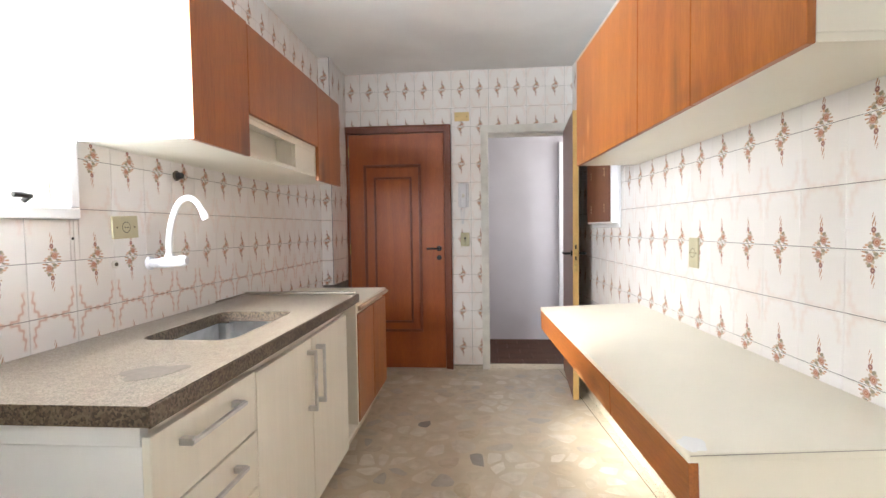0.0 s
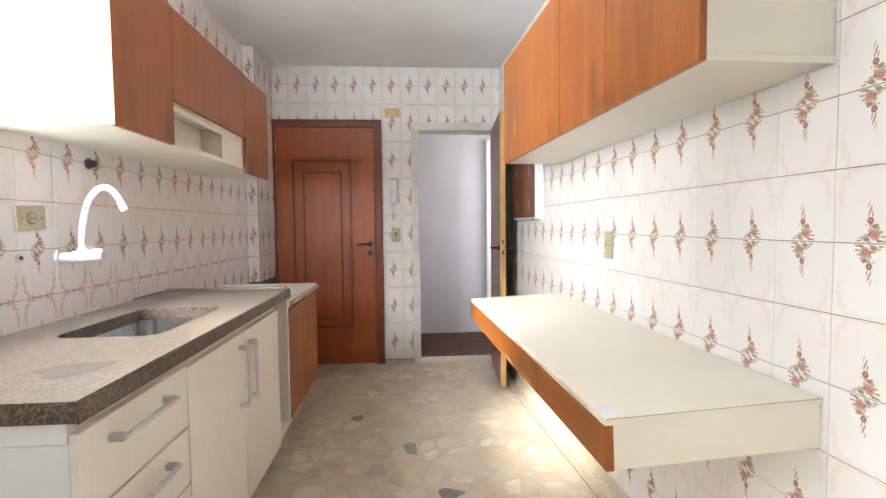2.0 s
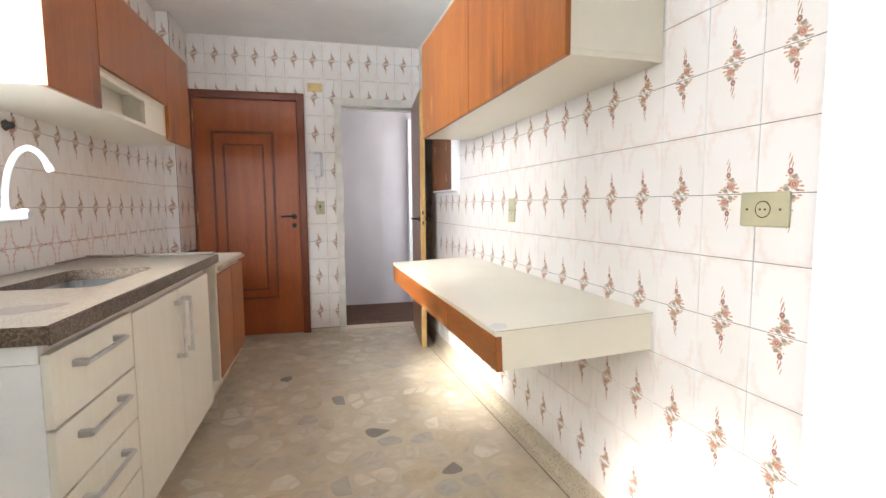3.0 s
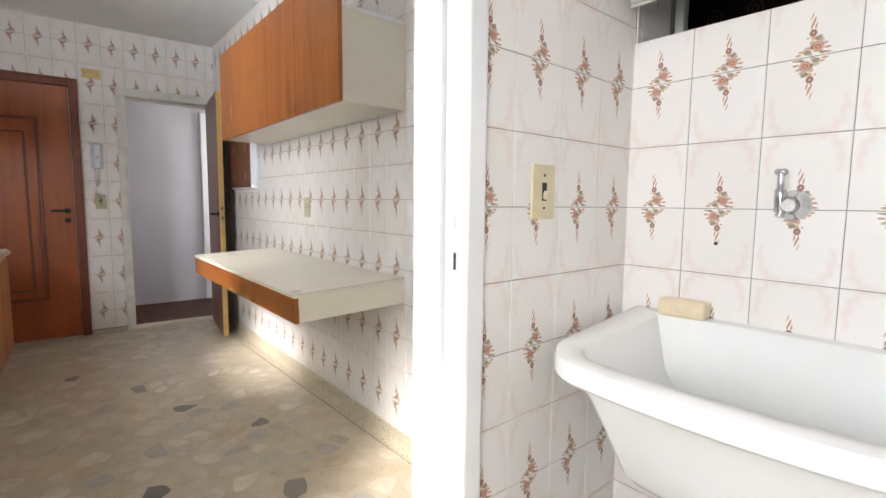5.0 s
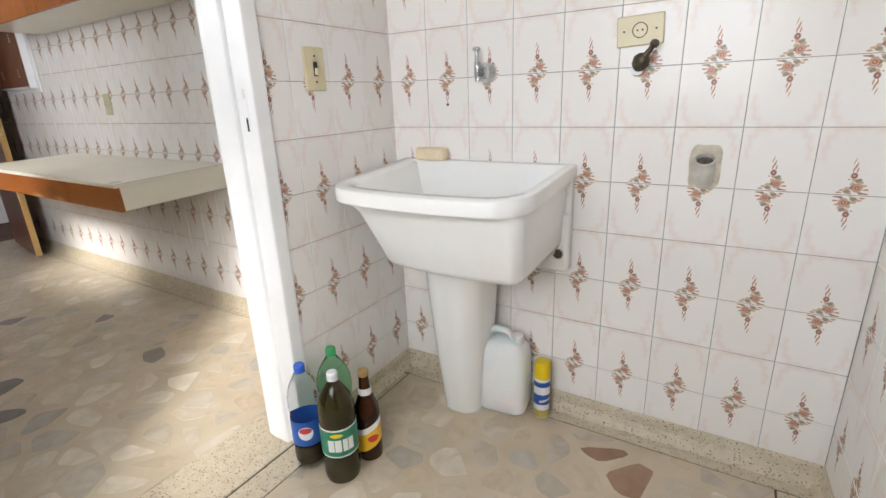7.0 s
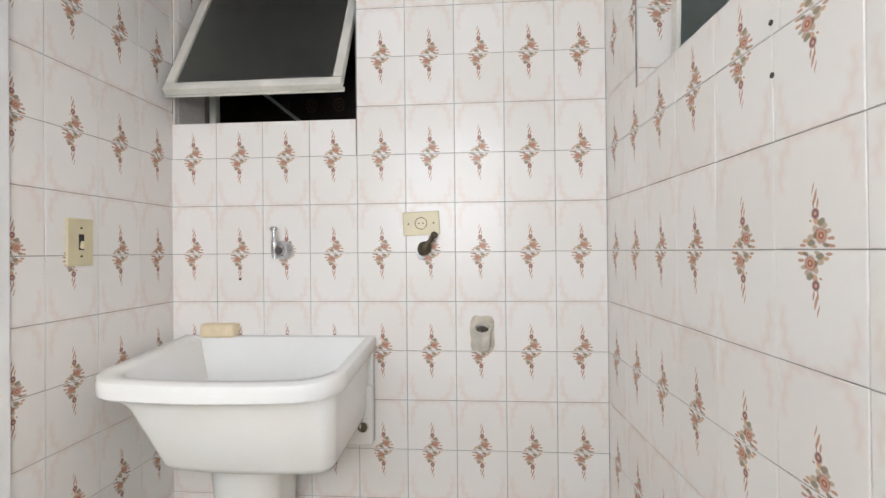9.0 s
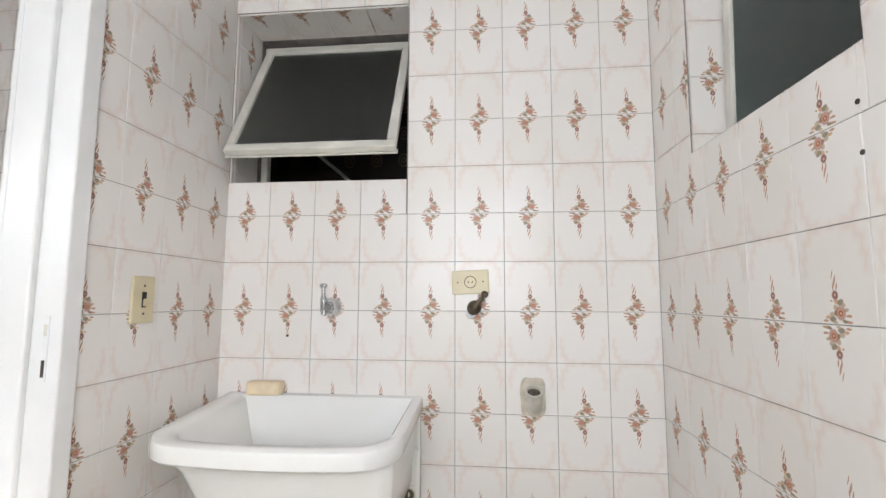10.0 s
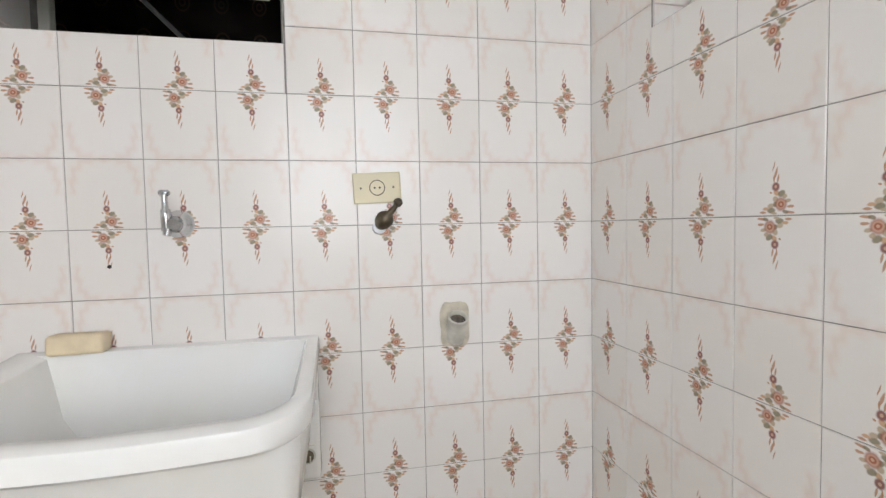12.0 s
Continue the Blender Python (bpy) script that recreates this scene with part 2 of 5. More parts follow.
def chips(name, stops, rough=0.3):
    """Broken marble: each piece has a tone of its own, veined and clouded."""
    m = bpy.data.materials.new(name)
    m.use_nodes = True
    nt = m.node_tree
    b = nt.nodes["Principled BSDF"]
    info, tc, n = nt.nodes.new("ShaderNodeObjectInfo"), nt.nodes.new("ShaderNodeNewGeometry"), nt.nodes.new("ShaderNodeTexNoise")
    n.inputs["Scale"].default_value, n.inputs["Detail"].default_value, n.inputs["Distortion"].default_value = 14.0, 7.0, 1.0
    nt.links.new(tc.outputs["Position"], n.inputs["Vector"])
    ramp = nt.nodes.new("ShaderNodeValToRGB")
    els = ramp.color_ramp.elements
    els[0].position, els[0].color = 0.0, (*stops[0], 1)
    els[1].position, els[1].color = 1.0, (*stops[-1], 1)
    for i, c in enumerate(stops[1:-1]):
        els.new((i + 1) / (len(stops) - 1)).color = (*c, 1)
    isl = nt.nodes.new("ShaderNodeMath")
    isl.operation = "ADD"
    frac = nt.nodes.new("ShaderNodeMath")
    frac.operation = "FRACT"
    nt.links.new(info.outputs["Random"], isl.inputs[0])
    nt.links.new(tc.outputs["Random Per Island"], isl.inputs[1])
    nt.links.new(isl.outputs[0], frac.inputs[0])
    nt.links.new(frac.outputs[0], ramp.inputs[0])
    cloud = nt.nodes.new("ShaderNodeValToRGB")
    cloud.color_ramp.elements[0].position, cloud.color_ramp.elements[1].position = 0.3, 0.68
    cloud.color_ramp.elements[0].color, cloud.color_ramp.elements[1].color = (0.74, 0.70, 0.63, 1), (1, 1, 1, 1)
    nt.links.new(n.outputs[0], cloud.inputs[0])
    mx = nt.nodes.new("ShaderNodeMix")
    mx.data_type, mx.blend_type = "RGBA", "MULTIPLY"
    mx.inputs[0].default_value = 0.8
    nt.links.new(ramp.outputs[0], mx.inputs[6])
    nt.links.new(cloud.outputs[0], mx.inputs[7])
    nt.links.new(mx.outputs[2], b.inputs["Base Color"])
    b.inputs["Roughness"].default_value = rough
    return m


def glass(name, colour=(1, 1, 1), rough=0.0, ior=1.45):
    m = bpy.data.materials.new(name)
    m.use_nodes = True
    b = m.node_tree.nodes["Principled BSDF"]
    b.inputs["Base Color"].default_value = (*colour, 1)
    b.inputs["Transmission Weight"].default_value, b.inputs["Roughness"].default_value, b.inputs["IOR"].default_value = 1.0, rough, ior
    return m


TILE_MAT = tile_material("glazed floral tile", 0.05)
TILE_RIBBON = tile_material("glazed floral tile with ribbons", 0.52)
GROUT = mat("grey grout", (0.17, 0.155, 0.14), 0.9, vary=0.4, scale=20, bump=0.3)
GROUT_LIGHT = mat("pale grey grout", (0.34, 0.315, 0.295), 0.9, vary=0.4, scale=20, bump=0.3)
PLASTER = mat("white ceiling paint", (0.84, 0.835, 0.82), 0.8, vary=0.06, scale=3, bump=0.15, bump_scale=40)
HALL_PAINT = mat("pale grey wall paint", (0.62, 0.60, 0.63), 0.75, vary=0.08, scale=2.5, bump=0.15, bump_scale=50)
WHITE_PAINT = mat("white gloss paint", (0.82, 0.82, 0.82), 0.3, vary=0.05, scale=5, bump=0.1, bump_scale=30)
OLD_WHITE = mat("aged white paint", (0.74, 0.72, 0.66), 0.4, vary=0.18, scale=9, bump=0.2, bump_scale=70)
CREAM = mat("cream laminate", (0.78, 0.735, 0.62), 0.32, vary=0.05, scale=3, bump=0.04, bump_scale=120)
PALE = mat("off-white laminate", (0.80, 0.76, 0.66), 0.35, vary=0.04, scale=60, stretch=(1, 1, 0.05), bump=0.05, bump_scale=100)
WHITE_BOARD = mat("white laminate", (0.85, 0.85, 0.84), 0.3, vary=0.04, scale=4)
WOOD_CAB = wood("orange brown veneer", (0.43, 0.145, 0.028), (0.23, 0.062, 0.012), 0.36)
SMOKE, PALE_WEAR = (0.10, 0.03, 0.01), (0.62, 0.33, 0.13)
WOOD_RIGHT = wood("worn orange brown veneer", (0.45, 0.155, 0.03), (0.25, 0.068, 0.013), 0.36, stains=(((-0.28, 1.225, 1.56), (0.1, 0.05, 0.16), SMOKE, 0.75), ((-0.28, 1.16, 1.50), (0.1, 0.16, 0.05), SMOKE, 0.6), ((-0.28, 1.60, 1.50), (0.1, 0.05, 0.12), SMOKE, 0.4), ((-0.28, 2.12, 1.62), (0.1, 0.03, 0.09), PALE_WEAR, 0.7), ((-0.28, 2.2, 1.52), (0.1, 0.025, 0.05), PALE_WEAR, 0.5)))
WOOD_LEFT = wood("darkened orange brown veneer", (0.36, 0.115, 0.024), (0.20, 0.052, 0.011), 0.36, stains=(((0.36, 1.60, 1.47), (0.1, 0.10, 0.11), SMOKE, 0.7), ((0.36, 2.42, 1.46), (0.1, 0.08, 0.12), SMOKE, 0.7), ((0.36, 2.10, 1.60), (0.1, 0.12, 0.05), SMOKE, 0.4)))
WOOD_APRON = wood("scuffed orange brown veneer", (0.42, 0.14, 0.028), (0.21, 0.058, 0.012), 0.4, axis=1, stains=(((-0.47, 1.30, -0.105), (0.1, 0.08, 0.025), PALE_WEAR, 0.8), ((-0.47, 1.55, -0.108), (0.1, 0.10, 0.02), PALE_WEAR, 0.8), ((-0.47, 1.35, -0.06), (0.1, 0.10, 0.05), SMOKE, 0.6)))
WOOD_DOOR = wood("varnished door wood", (0.42, 0.105, 0.018), (0.24, 0.048, 0.009), 0.42)
WOOD_FRAME = wood("dark varnished frame wood", (0.22, 0.050, 0.012), (0.12, 0.024, 0.006), 0.42)
WOOD_RAW = wood("bare yellow wood", (0.62, 0.40, 0.14), (0.45, 0.26, 0.08), 0.6)
WOOD_DARK = wood("dark brown wood", (0.20, 0.07, 0.035), (0.11, 0.038, 0.02), 0.35)
PARQUET = wood("dark parquet wood", (0.085, 0.036, 0.020), (0.032, 0.013, 0.008), 0.55, axis=0)
PARQUET.node_tree.nodes["Principled BSDF"].inputs["Specular IOR Level"].default_value = 0.2
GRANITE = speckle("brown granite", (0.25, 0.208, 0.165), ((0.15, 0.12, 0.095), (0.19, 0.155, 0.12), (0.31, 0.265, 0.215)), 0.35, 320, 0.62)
GRANITE_EDGE = speckle("darker brown granite", (0.15, 0.108, 0.075), ((0.06, 0.043, 0.031), (0.10, 0.07, 0.047), (0.19, 0.145, 0.10)), 0.5, 210, 0.68)
BORDER = speckle("cream terrazzo border", (0.60, 0.52, 0.39), ((0.20, 0.16, 0.11), (0.53, 0.45, 0.33), (0.64, 0.58, 0.46)), 0.45, 300, 0.16)
CEMENT = mat("tan floor cement", (0.58, 0.49, 0.365), 0.34, scale=7, second=(0.50, 0.415, 0.295), bump=0.1)
CHIP = chips("broken marble", ((0.588, 0.504, 0.372), (0.696, 0.636, 0.54), (0.54, 0.444, 0.312), (0.648, 0.576, 0.468), (0.528, 0.468, 0.384), (0.74, 0.672, 0.576), (0.576, 0.468, 0.324), (0.492, 0.444, 0.384), (0.648, 0.564, 0.432)), 0.32)
CHIP_SLATE = chips("grey marble", ((0.17, 0.15, 0.13), (0.22, 0.20, 0.175), (0.28, 0.25, 0.215)), 0.3)
CHIP_GREY = chips("pale grey marble", ((0.43, 0.39, 0.335), (0.48, 0.44, 0.385), (0.52, 0.475, 0.42)), 0.32)
CHIP_BROWN = chips("brown marble", ((0.32, 0.18, 0.11), (0.28, 0.165, 0.11), (0.36, 0.22, 0.14)), 0.3)
GROOVE = mat("dark groove", (0.07, 0.06, 0.05), 0.9, vary=0.3)
STEEL = mat("brushed steel", (0.62, 0.62, 0.62), 0.3, 1.0, vary=0.15, scale=30, bump=0.05)
CHROME = mat("worn chrome", (0.70, 0.71, 0.72), 0.14, 1.0, vary=0.25, scale=40)
BRASS = mat("dull brass", (0.62, 0.46, 0.2), 0.35, 1.0, vary=0.3, scale=40)
BLACK = mat("black metal", (0.03, 0.028, 0.026), 0.4, 0.6, vary=0.3)
DARK_HOLE = mat("dark hollow", (0.05, 0.045, 0.04), 0.9, vary=0.4)
PLATE = mat("yellowed plastic", (0.66, 0.58, 0.38), 0.35, vary=0.1, scale=14)
PLATE_GREEN = mat("greenish aged plastic", (0.48, 0.44, 0.28), 0.4, vary=0.12, scale=14)
PLASTIC = mat("white plastic", (0.72, 0.72, 0.74), 0.25, vary=0.05)
TANK = mat("white glazed basin", (0.85, 0.85, 0.84), 0.12, vary=0.05, scale=5, second=(0.83, 0.82, 0.785))
SOAP = mat("dry soap", (0.80, 0.67, 0.46), 0.55, vary=0.14, scale=25, bump=0.3, bump_scale=30)
PATCH = mat("grey cement patch", (0.66, 0.60, 0.49), 0.9, vary=0.3, scale=40, bump=0.6, bump_scale=80)
PVC = mat("aged pipe plastic", (0.70, 0.67, 0.60), 0.5, vary=0.25, scale=30)
PEWTER = mat("tarnished metal", (0.16, 0.13, 0.09), 0.5, 0.8, vary=0.5, scale=60, bump=0.5)
PEWTER_LINE = mat("grey laminate joint", (0.36, 0.33, 0.29), 0.6, vary=0.2)
CLEAR = glass("clear window glass")
FROST = glass("frosted glass", (0.50, 0.54, 0.52), 0.35)
FROST_BLUE = glass("frosted blue glass", (0.22, 0.34, 0.35), 0.4)
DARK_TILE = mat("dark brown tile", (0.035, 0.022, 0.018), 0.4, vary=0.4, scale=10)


# ---- mesh helpers ----
def part(name, bm, material, parent, label="", m=None, smooth=False):
    """Link a bmesh as one mesh object, under a thing or a part."""
    me = bpy.data.meshes.new(name)
    if smooth:
        for f in bm.faces:
            f.smooth = True
    bm.to_mesh(me)
    bm.free()
    if smooth:
        me.set_sharp_from_angle(angle=radians(38))
    for one in material if isinstance(material, (list, tuple)) else (material,):
        me.materials.append(one)
    ob = new(name, me)
    ob.parent = parent
    if m is not None:
        ob.matrix_basis = m
    return tagged(ob, label)


def thing(name, m, label, category, group=""):
    ob = new(name)
    ob.empty_display_size = 0.05
    ob.matrix_basis = m
    return tagged(ob, label, category, group)


def box(x0, x1, y0, y1, z0, z1, bevel=0.0, seg=2, into=None):
    bm = bmesh.new()
    bmesh.ops.create_cube(bm, size=1)
    bmesh.ops.transform(bm, verts=bm.verts, matrix=Matrix.Translation(((x0 + x1) / 2, (y0 + y1) / 2, (z0 + z1) / 2)) @ Matrix.Diagonal((x1 - x0, y1 - y0, z1 - z0, 1)))
    if bevel:
        bmesh.ops.bevel(bm, geom=bm.edges[:], offset=bevel, segments=seg, affect="EDGES", profile=0.5)
    return join(into, bm) if into else bm


def join(bm, other):
    me = bpy.data.meshes.new("tmp")
    other.to_mesh(me)
    other.free()
    bm.from_mesh(me)
    bpy.data.meshes.remove(me)
    return bm


def disc(r, depth, axis="Y", at=(0, 0, 0), r2=None, seg=24, bevel=0.0, into=None):
    """A round rod or plate along an axis, from at."""
    bm = bmesh.new()
    bmesh.ops.create_cone(bm, cap_ends=True, segments=seg, radius1=r, radius2=r if r2 is None else r2, depth=depth)
    if bevel:
        bmesh.ops.bevel(bm, geom=[e for e in bm.edges if len(e.link_faces) == 2 and e.calc_face_angle() > 0.8], offset=bevel, segments=2, affect="EDGES")
    turn = {"Z": Matrix(), "Y": Matrix.Rotation(radians(90), 4, "X"), "X": Matrix.Rotation(radians(90), 4, "Y")}[axis]
    bmesh.ops.transform(bm, verts=bm.verts, matrix=Matrix.Translation(at) @ turn)
    return join(into, bm) if into else bm


def lathe(profile, seg=28):
    """Turn a profile of (radius, height) round the z axis."""
    bm = bmesh.new()
    rings = []
    for r, z in profile:
        rings.append([bm.verts.new((max(r, 0.0005) * math.cos(2 * math.pi * i / seg), max(r, 0.0005) * math.sin(2 * math.pi * i / seg), z)) for i in range(seg)])
    for a, c in zip(rings, rings[1:]):
        for i in range(seg):
            bm.faces.new((a[i], a[(i + 1) % seg], c[(i + 1) % seg], c[i]))
    bm.faces.new(rings[0][::-1])
    bm.faces.new(rings[-1])
    return bm


def tube(points, r, seg=14, radii=None):
    """A round pipe along points."""
    bm = bmesh.new()
    pts = [Vector(p) for p in points]
    rings = []
    side = None
    for i, p in enumerate(pts):
        d = (pts[min(i + 1, len(pts) - 1)] - pts[max(i - 1, 0)]).normalized()
        if side is None:
            side = d.orthogonal().normalized()
        side = (side - d * side.dot(d)).normalized()
        up = d.cross(side)
        rr = radii[i] if radii else r
        rings.append([bm.verts.new(p + rr * (math.cos(2 * math.pi * k / seg) * side + math.sin(2 * math.pi * k / seg) * up)) for k in range(seg)])
    for a, c in zip(rings, rings[1:]):
        for k in range(seg):
            bm.faces.new((a[k], a[(k + 1) % seg], c[(k + 1) % seg], c[k]))
    bm.faces.new(rings[0][::-1])
    bm.faces.new(rings[-1])
    bmesh.ops.recalc_face_normals(bm, faces=bm.faces)
    return bm


def minus(rect, holes):
    """What is left of a rectangle (u0, u1, z0, z1) once the holes are cut out."""
    left = [rect]
    for h0, h1, g0, g1 in holes:
        out = []
        for u0, u1, z0, z1 in left:
            if h0 >= u1 or h1 <= u0 or g0 >= z1 or g1 <= z0:
                out.append((u0, u1, z0, z1))
                continue
            if h0 > u0:
                out.append((u0, h0, z0, z1))
            if h1 < u1:
                out.append((h1, u1, z0, z1))
            a, c = max(u0, h0), min(u1, h1)
            if g0 > z0:
                out.append((a, c, z0, g0))
            if g1 < z1:
                out.append((a, c, g1, z1))
        left = out
    return [r for r in left if r[1] - r[0] > 0.006 and r[3] - r[2] > 0.006]


def structure(name, bm, material, m, label, category):
    ob = part(name, bm, material, None, label, m)
    return tagged(ob, label, category, kind="structure")


def wall(name, m, u0, u1, z0, z1, holes=(), thick=0.16, material=None, label="", back=-0.003):
    """A wall slab with real openings. Local x runs along it, local -y faces the room."""
    bm = bmesh.new()
    for a, c, g0, g1 in minus((u0, u1, z0, z1), holes):
        box(a, c, back, thick, g0, g1, into=bm)
    return structure(name, bm, material or GROUT, m, label or "wall behind floral glazed tiles", "wall")


TILE_MESHES = {}


def tile_mesh(u0, u1, z0, z1, material):
    """One glazed tile, or the cut piece of one, about the whole tile's middle."""
    key = (round(u0, 3), round(u1, 3), round(z0, 3), round(z1, 3), material.name)
    if key not in TILE_MESHES:
        g, c, d = 0.0007, 0.0009, 0.005
        verts = []
        for inset, y in ((g, 0.0), (g, -d + 0.0012), (g + c, -d)):
            verts += [(u0 + inset, y, z0 + inset), (u1 - inset, y, z0 + inset), (u1 - inset, y, z1 - inset), (u0 + inset, y, z1 - inset)]
        faces = [(8, 9, 10, 11)]
        for k in (0, 4):
            faces += [(k + i, k + (i + 1) % 4, k + 4 + (i + 1) % 4, k + 4 + i) for i in range(4)]
        me = bpy.data.meshes.new("tile")
        me.from_pydata(verts, [], faces)
        me.materials.append(material)
        TILE_MESHES[key] = me
    return TILE_MESHES[key]


def lay_tiles(parent, u0, u1, z0, z1, phase, holes=(), ribbons=None, rise=0.0):
    """Tiles on a wall: rows follow the common joint, every second joint carries the printed sprays."""
    base = JOINT + rise
    k0, k1 = math.floor((z0 - base) / TILE), math.ceil((z1 - base) / TILE)
    i0, i1 = math.floor((u0 - phase) / TILE), math.ceil((u1 - phase) / TILE)
    for k in range(k0, k1):
        for i in range(i0, i1):
            a, g = phase + i * TILE, base + k * TILE
            rect = (max(a, u0), min(a + TILE, u1), max(g, z0), min(g + TILE, z1))
            if rect[1] - rect[0] < 0.012 or rect[3] - rect[2] < 0.012:
                continue
            for p in minus(rect, holes):
                mx, mz = a + TILE / 2, g + TILE / 2
                q = (p[0] - mx, p[1] - mx, p[2] - mz, p[3] - mz)
                turned = k % 2 == 1
                if turned:
                    q = (-q[1], -q[0], -q[3], -q[2])
                ob = new("tile", tile_mesh(*q, TILE_RIBBON if ribbons and ribbons[0] <= k < ribbons[1] else TILE_MAT))
                ob.parent = parent
                tilt = [random.uniform(-0.25, 0.25) for _ in range(2)]
                ob.matrix_basis = pose(mx, 0, mz, tilt[0], 180 if turned else 0, tilt[1])


# ---- large structure ----
WIN_K = (0.16, 1.262, 1.222, 2.14)        # kitchen window, along the long side
DOOR_W = (0.067, 0.956, -0.1, 2.005)     # wooden door with its frame, on the end wall
DOORWAY = (1.2, 1.93, -0.1, 1.99)        # open doorway with its casing
WIN_E = (0.005, 0.597, 1.497, 2.085)     # laundry window over the basin
WIN_S = (0.234, 0.765, 1.487, 2.085)      # laundry window, end wall
JAMB = 0.34

M_LEFT = K @ pose(0, 0, 0, 0, 0, 90)
M_FAR = K @ pose(0, FAR, 0)
M_RIGHT = R @ pose(0, 0, 0, 0, 0, -90)
M_EAST = pose(EAST, NORTH, 0, 0, 0, -90)
M_SOUTH = pose(EAST, SOUTH, 0, 0, 0, 182.2)
M_NORTH = pose(EAST, NORTH, 0)
M_WEST = pose(WEST, SOUTH, 0, 0, 0, 90)

wall_left = wall("wall_left", M_LEFT, -0.09, 4.05, 0, CEIL, (WIN_K,), 0.2)
wall_far = wall("wall_far", M_FAR, -0.2, 2.15, 0, CEIL, ((DOOR_W[0], DOOR_W[1], -1, DOOR_W[3]), (DOORWAY[0], DOORWAY[1], -1, DOORWAY[3])), 0.15)
wall_right = wall("wall_right", M_RIGHT, -3.95, 0.09, 0, CEIL, (), 0.2)
wall_east = wall("wall_east", M_EAST, -0.17, 1.52, 0, CEIL, (WIN_E,), 0.22, GROUT_LIGHT)
wall_south = wall("wall_south", M_SOUTH, -0.0, 2.35, 0, CEIL, (WIN_S,), 0.18, GROUT_LIGHT)
wall_stub = wall("wall_divider", M_NORTH, JAMB - EAST + 0.012, -0.0, 0, CEIL, (), 0.147, GROUT_LIGHT)
pier = part("corner_pier", box(0, 0.088, 3.457, FAR, 0, CEIL), GROUT, None, "", K)
tagged(pier, "tiled corner pier beside the wooden door", "pier", kind="structure")
WEST_WIN = (0.10, 1.16, 0.95, 2.02)
wall("wall_west", M_WEST, -0.1, SOUTH * -1 - 0.09, 0, CEIL, (WEST_WIN,), 0.2, OLD_WHITE, "plain painted outer wall with a wide window")
wall("wall_divider_west", pose(-0.56, NORTH, 0), -0.79, 0, 0, CEIL, (), 0.17, OLD_WHITE, "plain painted divider wall beside the opening")
wall("wall_lintel", pose(-0.56, NORTH, 0), 0, JAMB + 0.56 + 0.012, 2.08, CEIL, (), 0.17, OLD_WHITE, "painted lintel over the opening")

ceiling = structure("ceiling", box(-1.6, 1.3, -1.95, 3.98, CEIL, CEIL + 0.15), PLASTER, Matrix(), "plain white painted ceiling", "ceiling")

# floor: a dark bed, cement fields with broken marble, and border strips between open grooves
structure("floor", box(-1.6, 1.3, -1.95, 3.98, -0.2, -0.006), GROOVE, Matrix(), "floor bed under broken marble terrazzo", "floor")


def strip(x0, x1, y0, y1, z=0.0):
    return structure("floor_border", box(x0, x1, y0, y1, -0.0055, z, 0.0012, 1), BORDER, Matrix(), "cream speckled terrazzo border strip", "floor border")


field_kitchen = structure("floor_field_kitchen", box(-1.2, 0.872, 0.002, 3.98, -0.0058, -0.0012), CEMENT, Matrix(), "kitchen floor of broken marble set in cream cement", "floor")
field_laundry = structure("floor_field_laundry", box(-1.3, 0.842, -1.505, -0.314, -0.0058, -0.0012), CEMENT, Matrix(), "laundry floor of broken marble set in cream cement", "floor")
strip(0.878, 1.05, 0.002, 3.9)
strip(-1.3, 0.95, -0.215, -0.004)
strip(-1.3, 0.840, -0.308, -0.221, -0.003)
strip(0.848, 0.95, -1.7, -0.221, -0.001)
strip(-1.3, 0.842, -1.76, -1.511, -0.001)


def skirting(name, m, u0, u1, h):
    """A rounded cove of terrazzo along a wall's foot."""
    bm = bmesh.new()
    prof = [(0.0, 0.0), (-0.034, 0.0), (-0.030, 0.006), (-0.020, 0.016), (-0.013, 0.030), (-0.010, h - 0.006), (-0.007, h), (0.0, h)]
    a = [bm.verts.new((u0, y, z)) for y, z in prof]
    c = [bm.verts.new((u1, y, z)) for y, z in prof]
    n = len(prof)
    for i in range(n):
        bm.faces.new((a[i], a[(i + 1) % n], c[(i + 1) % n], c[i]))
    bm.faces.new(a[::-1])
    bm.faces.new(c)
    bmesh.ops.recalc_face_normals(bm, faces=bm.faces)
    return structure(name, bm, BORDER, m, "worn cream terrazzo skirting with a rounded foot", "skirting")


SKIRT = 0.062
skirting("baseboard", M_EAST, 0.0, 1.35, SKIRT)
skirting("baseboard", M_NORTH, JAMB - EAST + 0.05, -0.0, SKIRT)
skirting("baseboard", M_SOUTH, 0.0, 2.2, SKIRT)
skirting("baseboard", M_RIGHT, -3.8, 0.09, 0.075)
skirting("baseboard", M_FAR, 0.958, 1.198, 0.03)


# ---- doors and casings ----
def ring(bm, x0, x1, z0, z1, y, w, d):
    """A raised moulding round a rectangle."""
    for r in ((x0, x1, z0, z0 + w), (x0, x1, z1 - w, z1), (x0, x0 + w, z0 + w, z1 - w), (x1 - w, x1, z0 + w, z1 - w)):
        box(r[0], r[1], y - d, y, r[2], r[3], 0.004, 2, into=bm)
    return bm


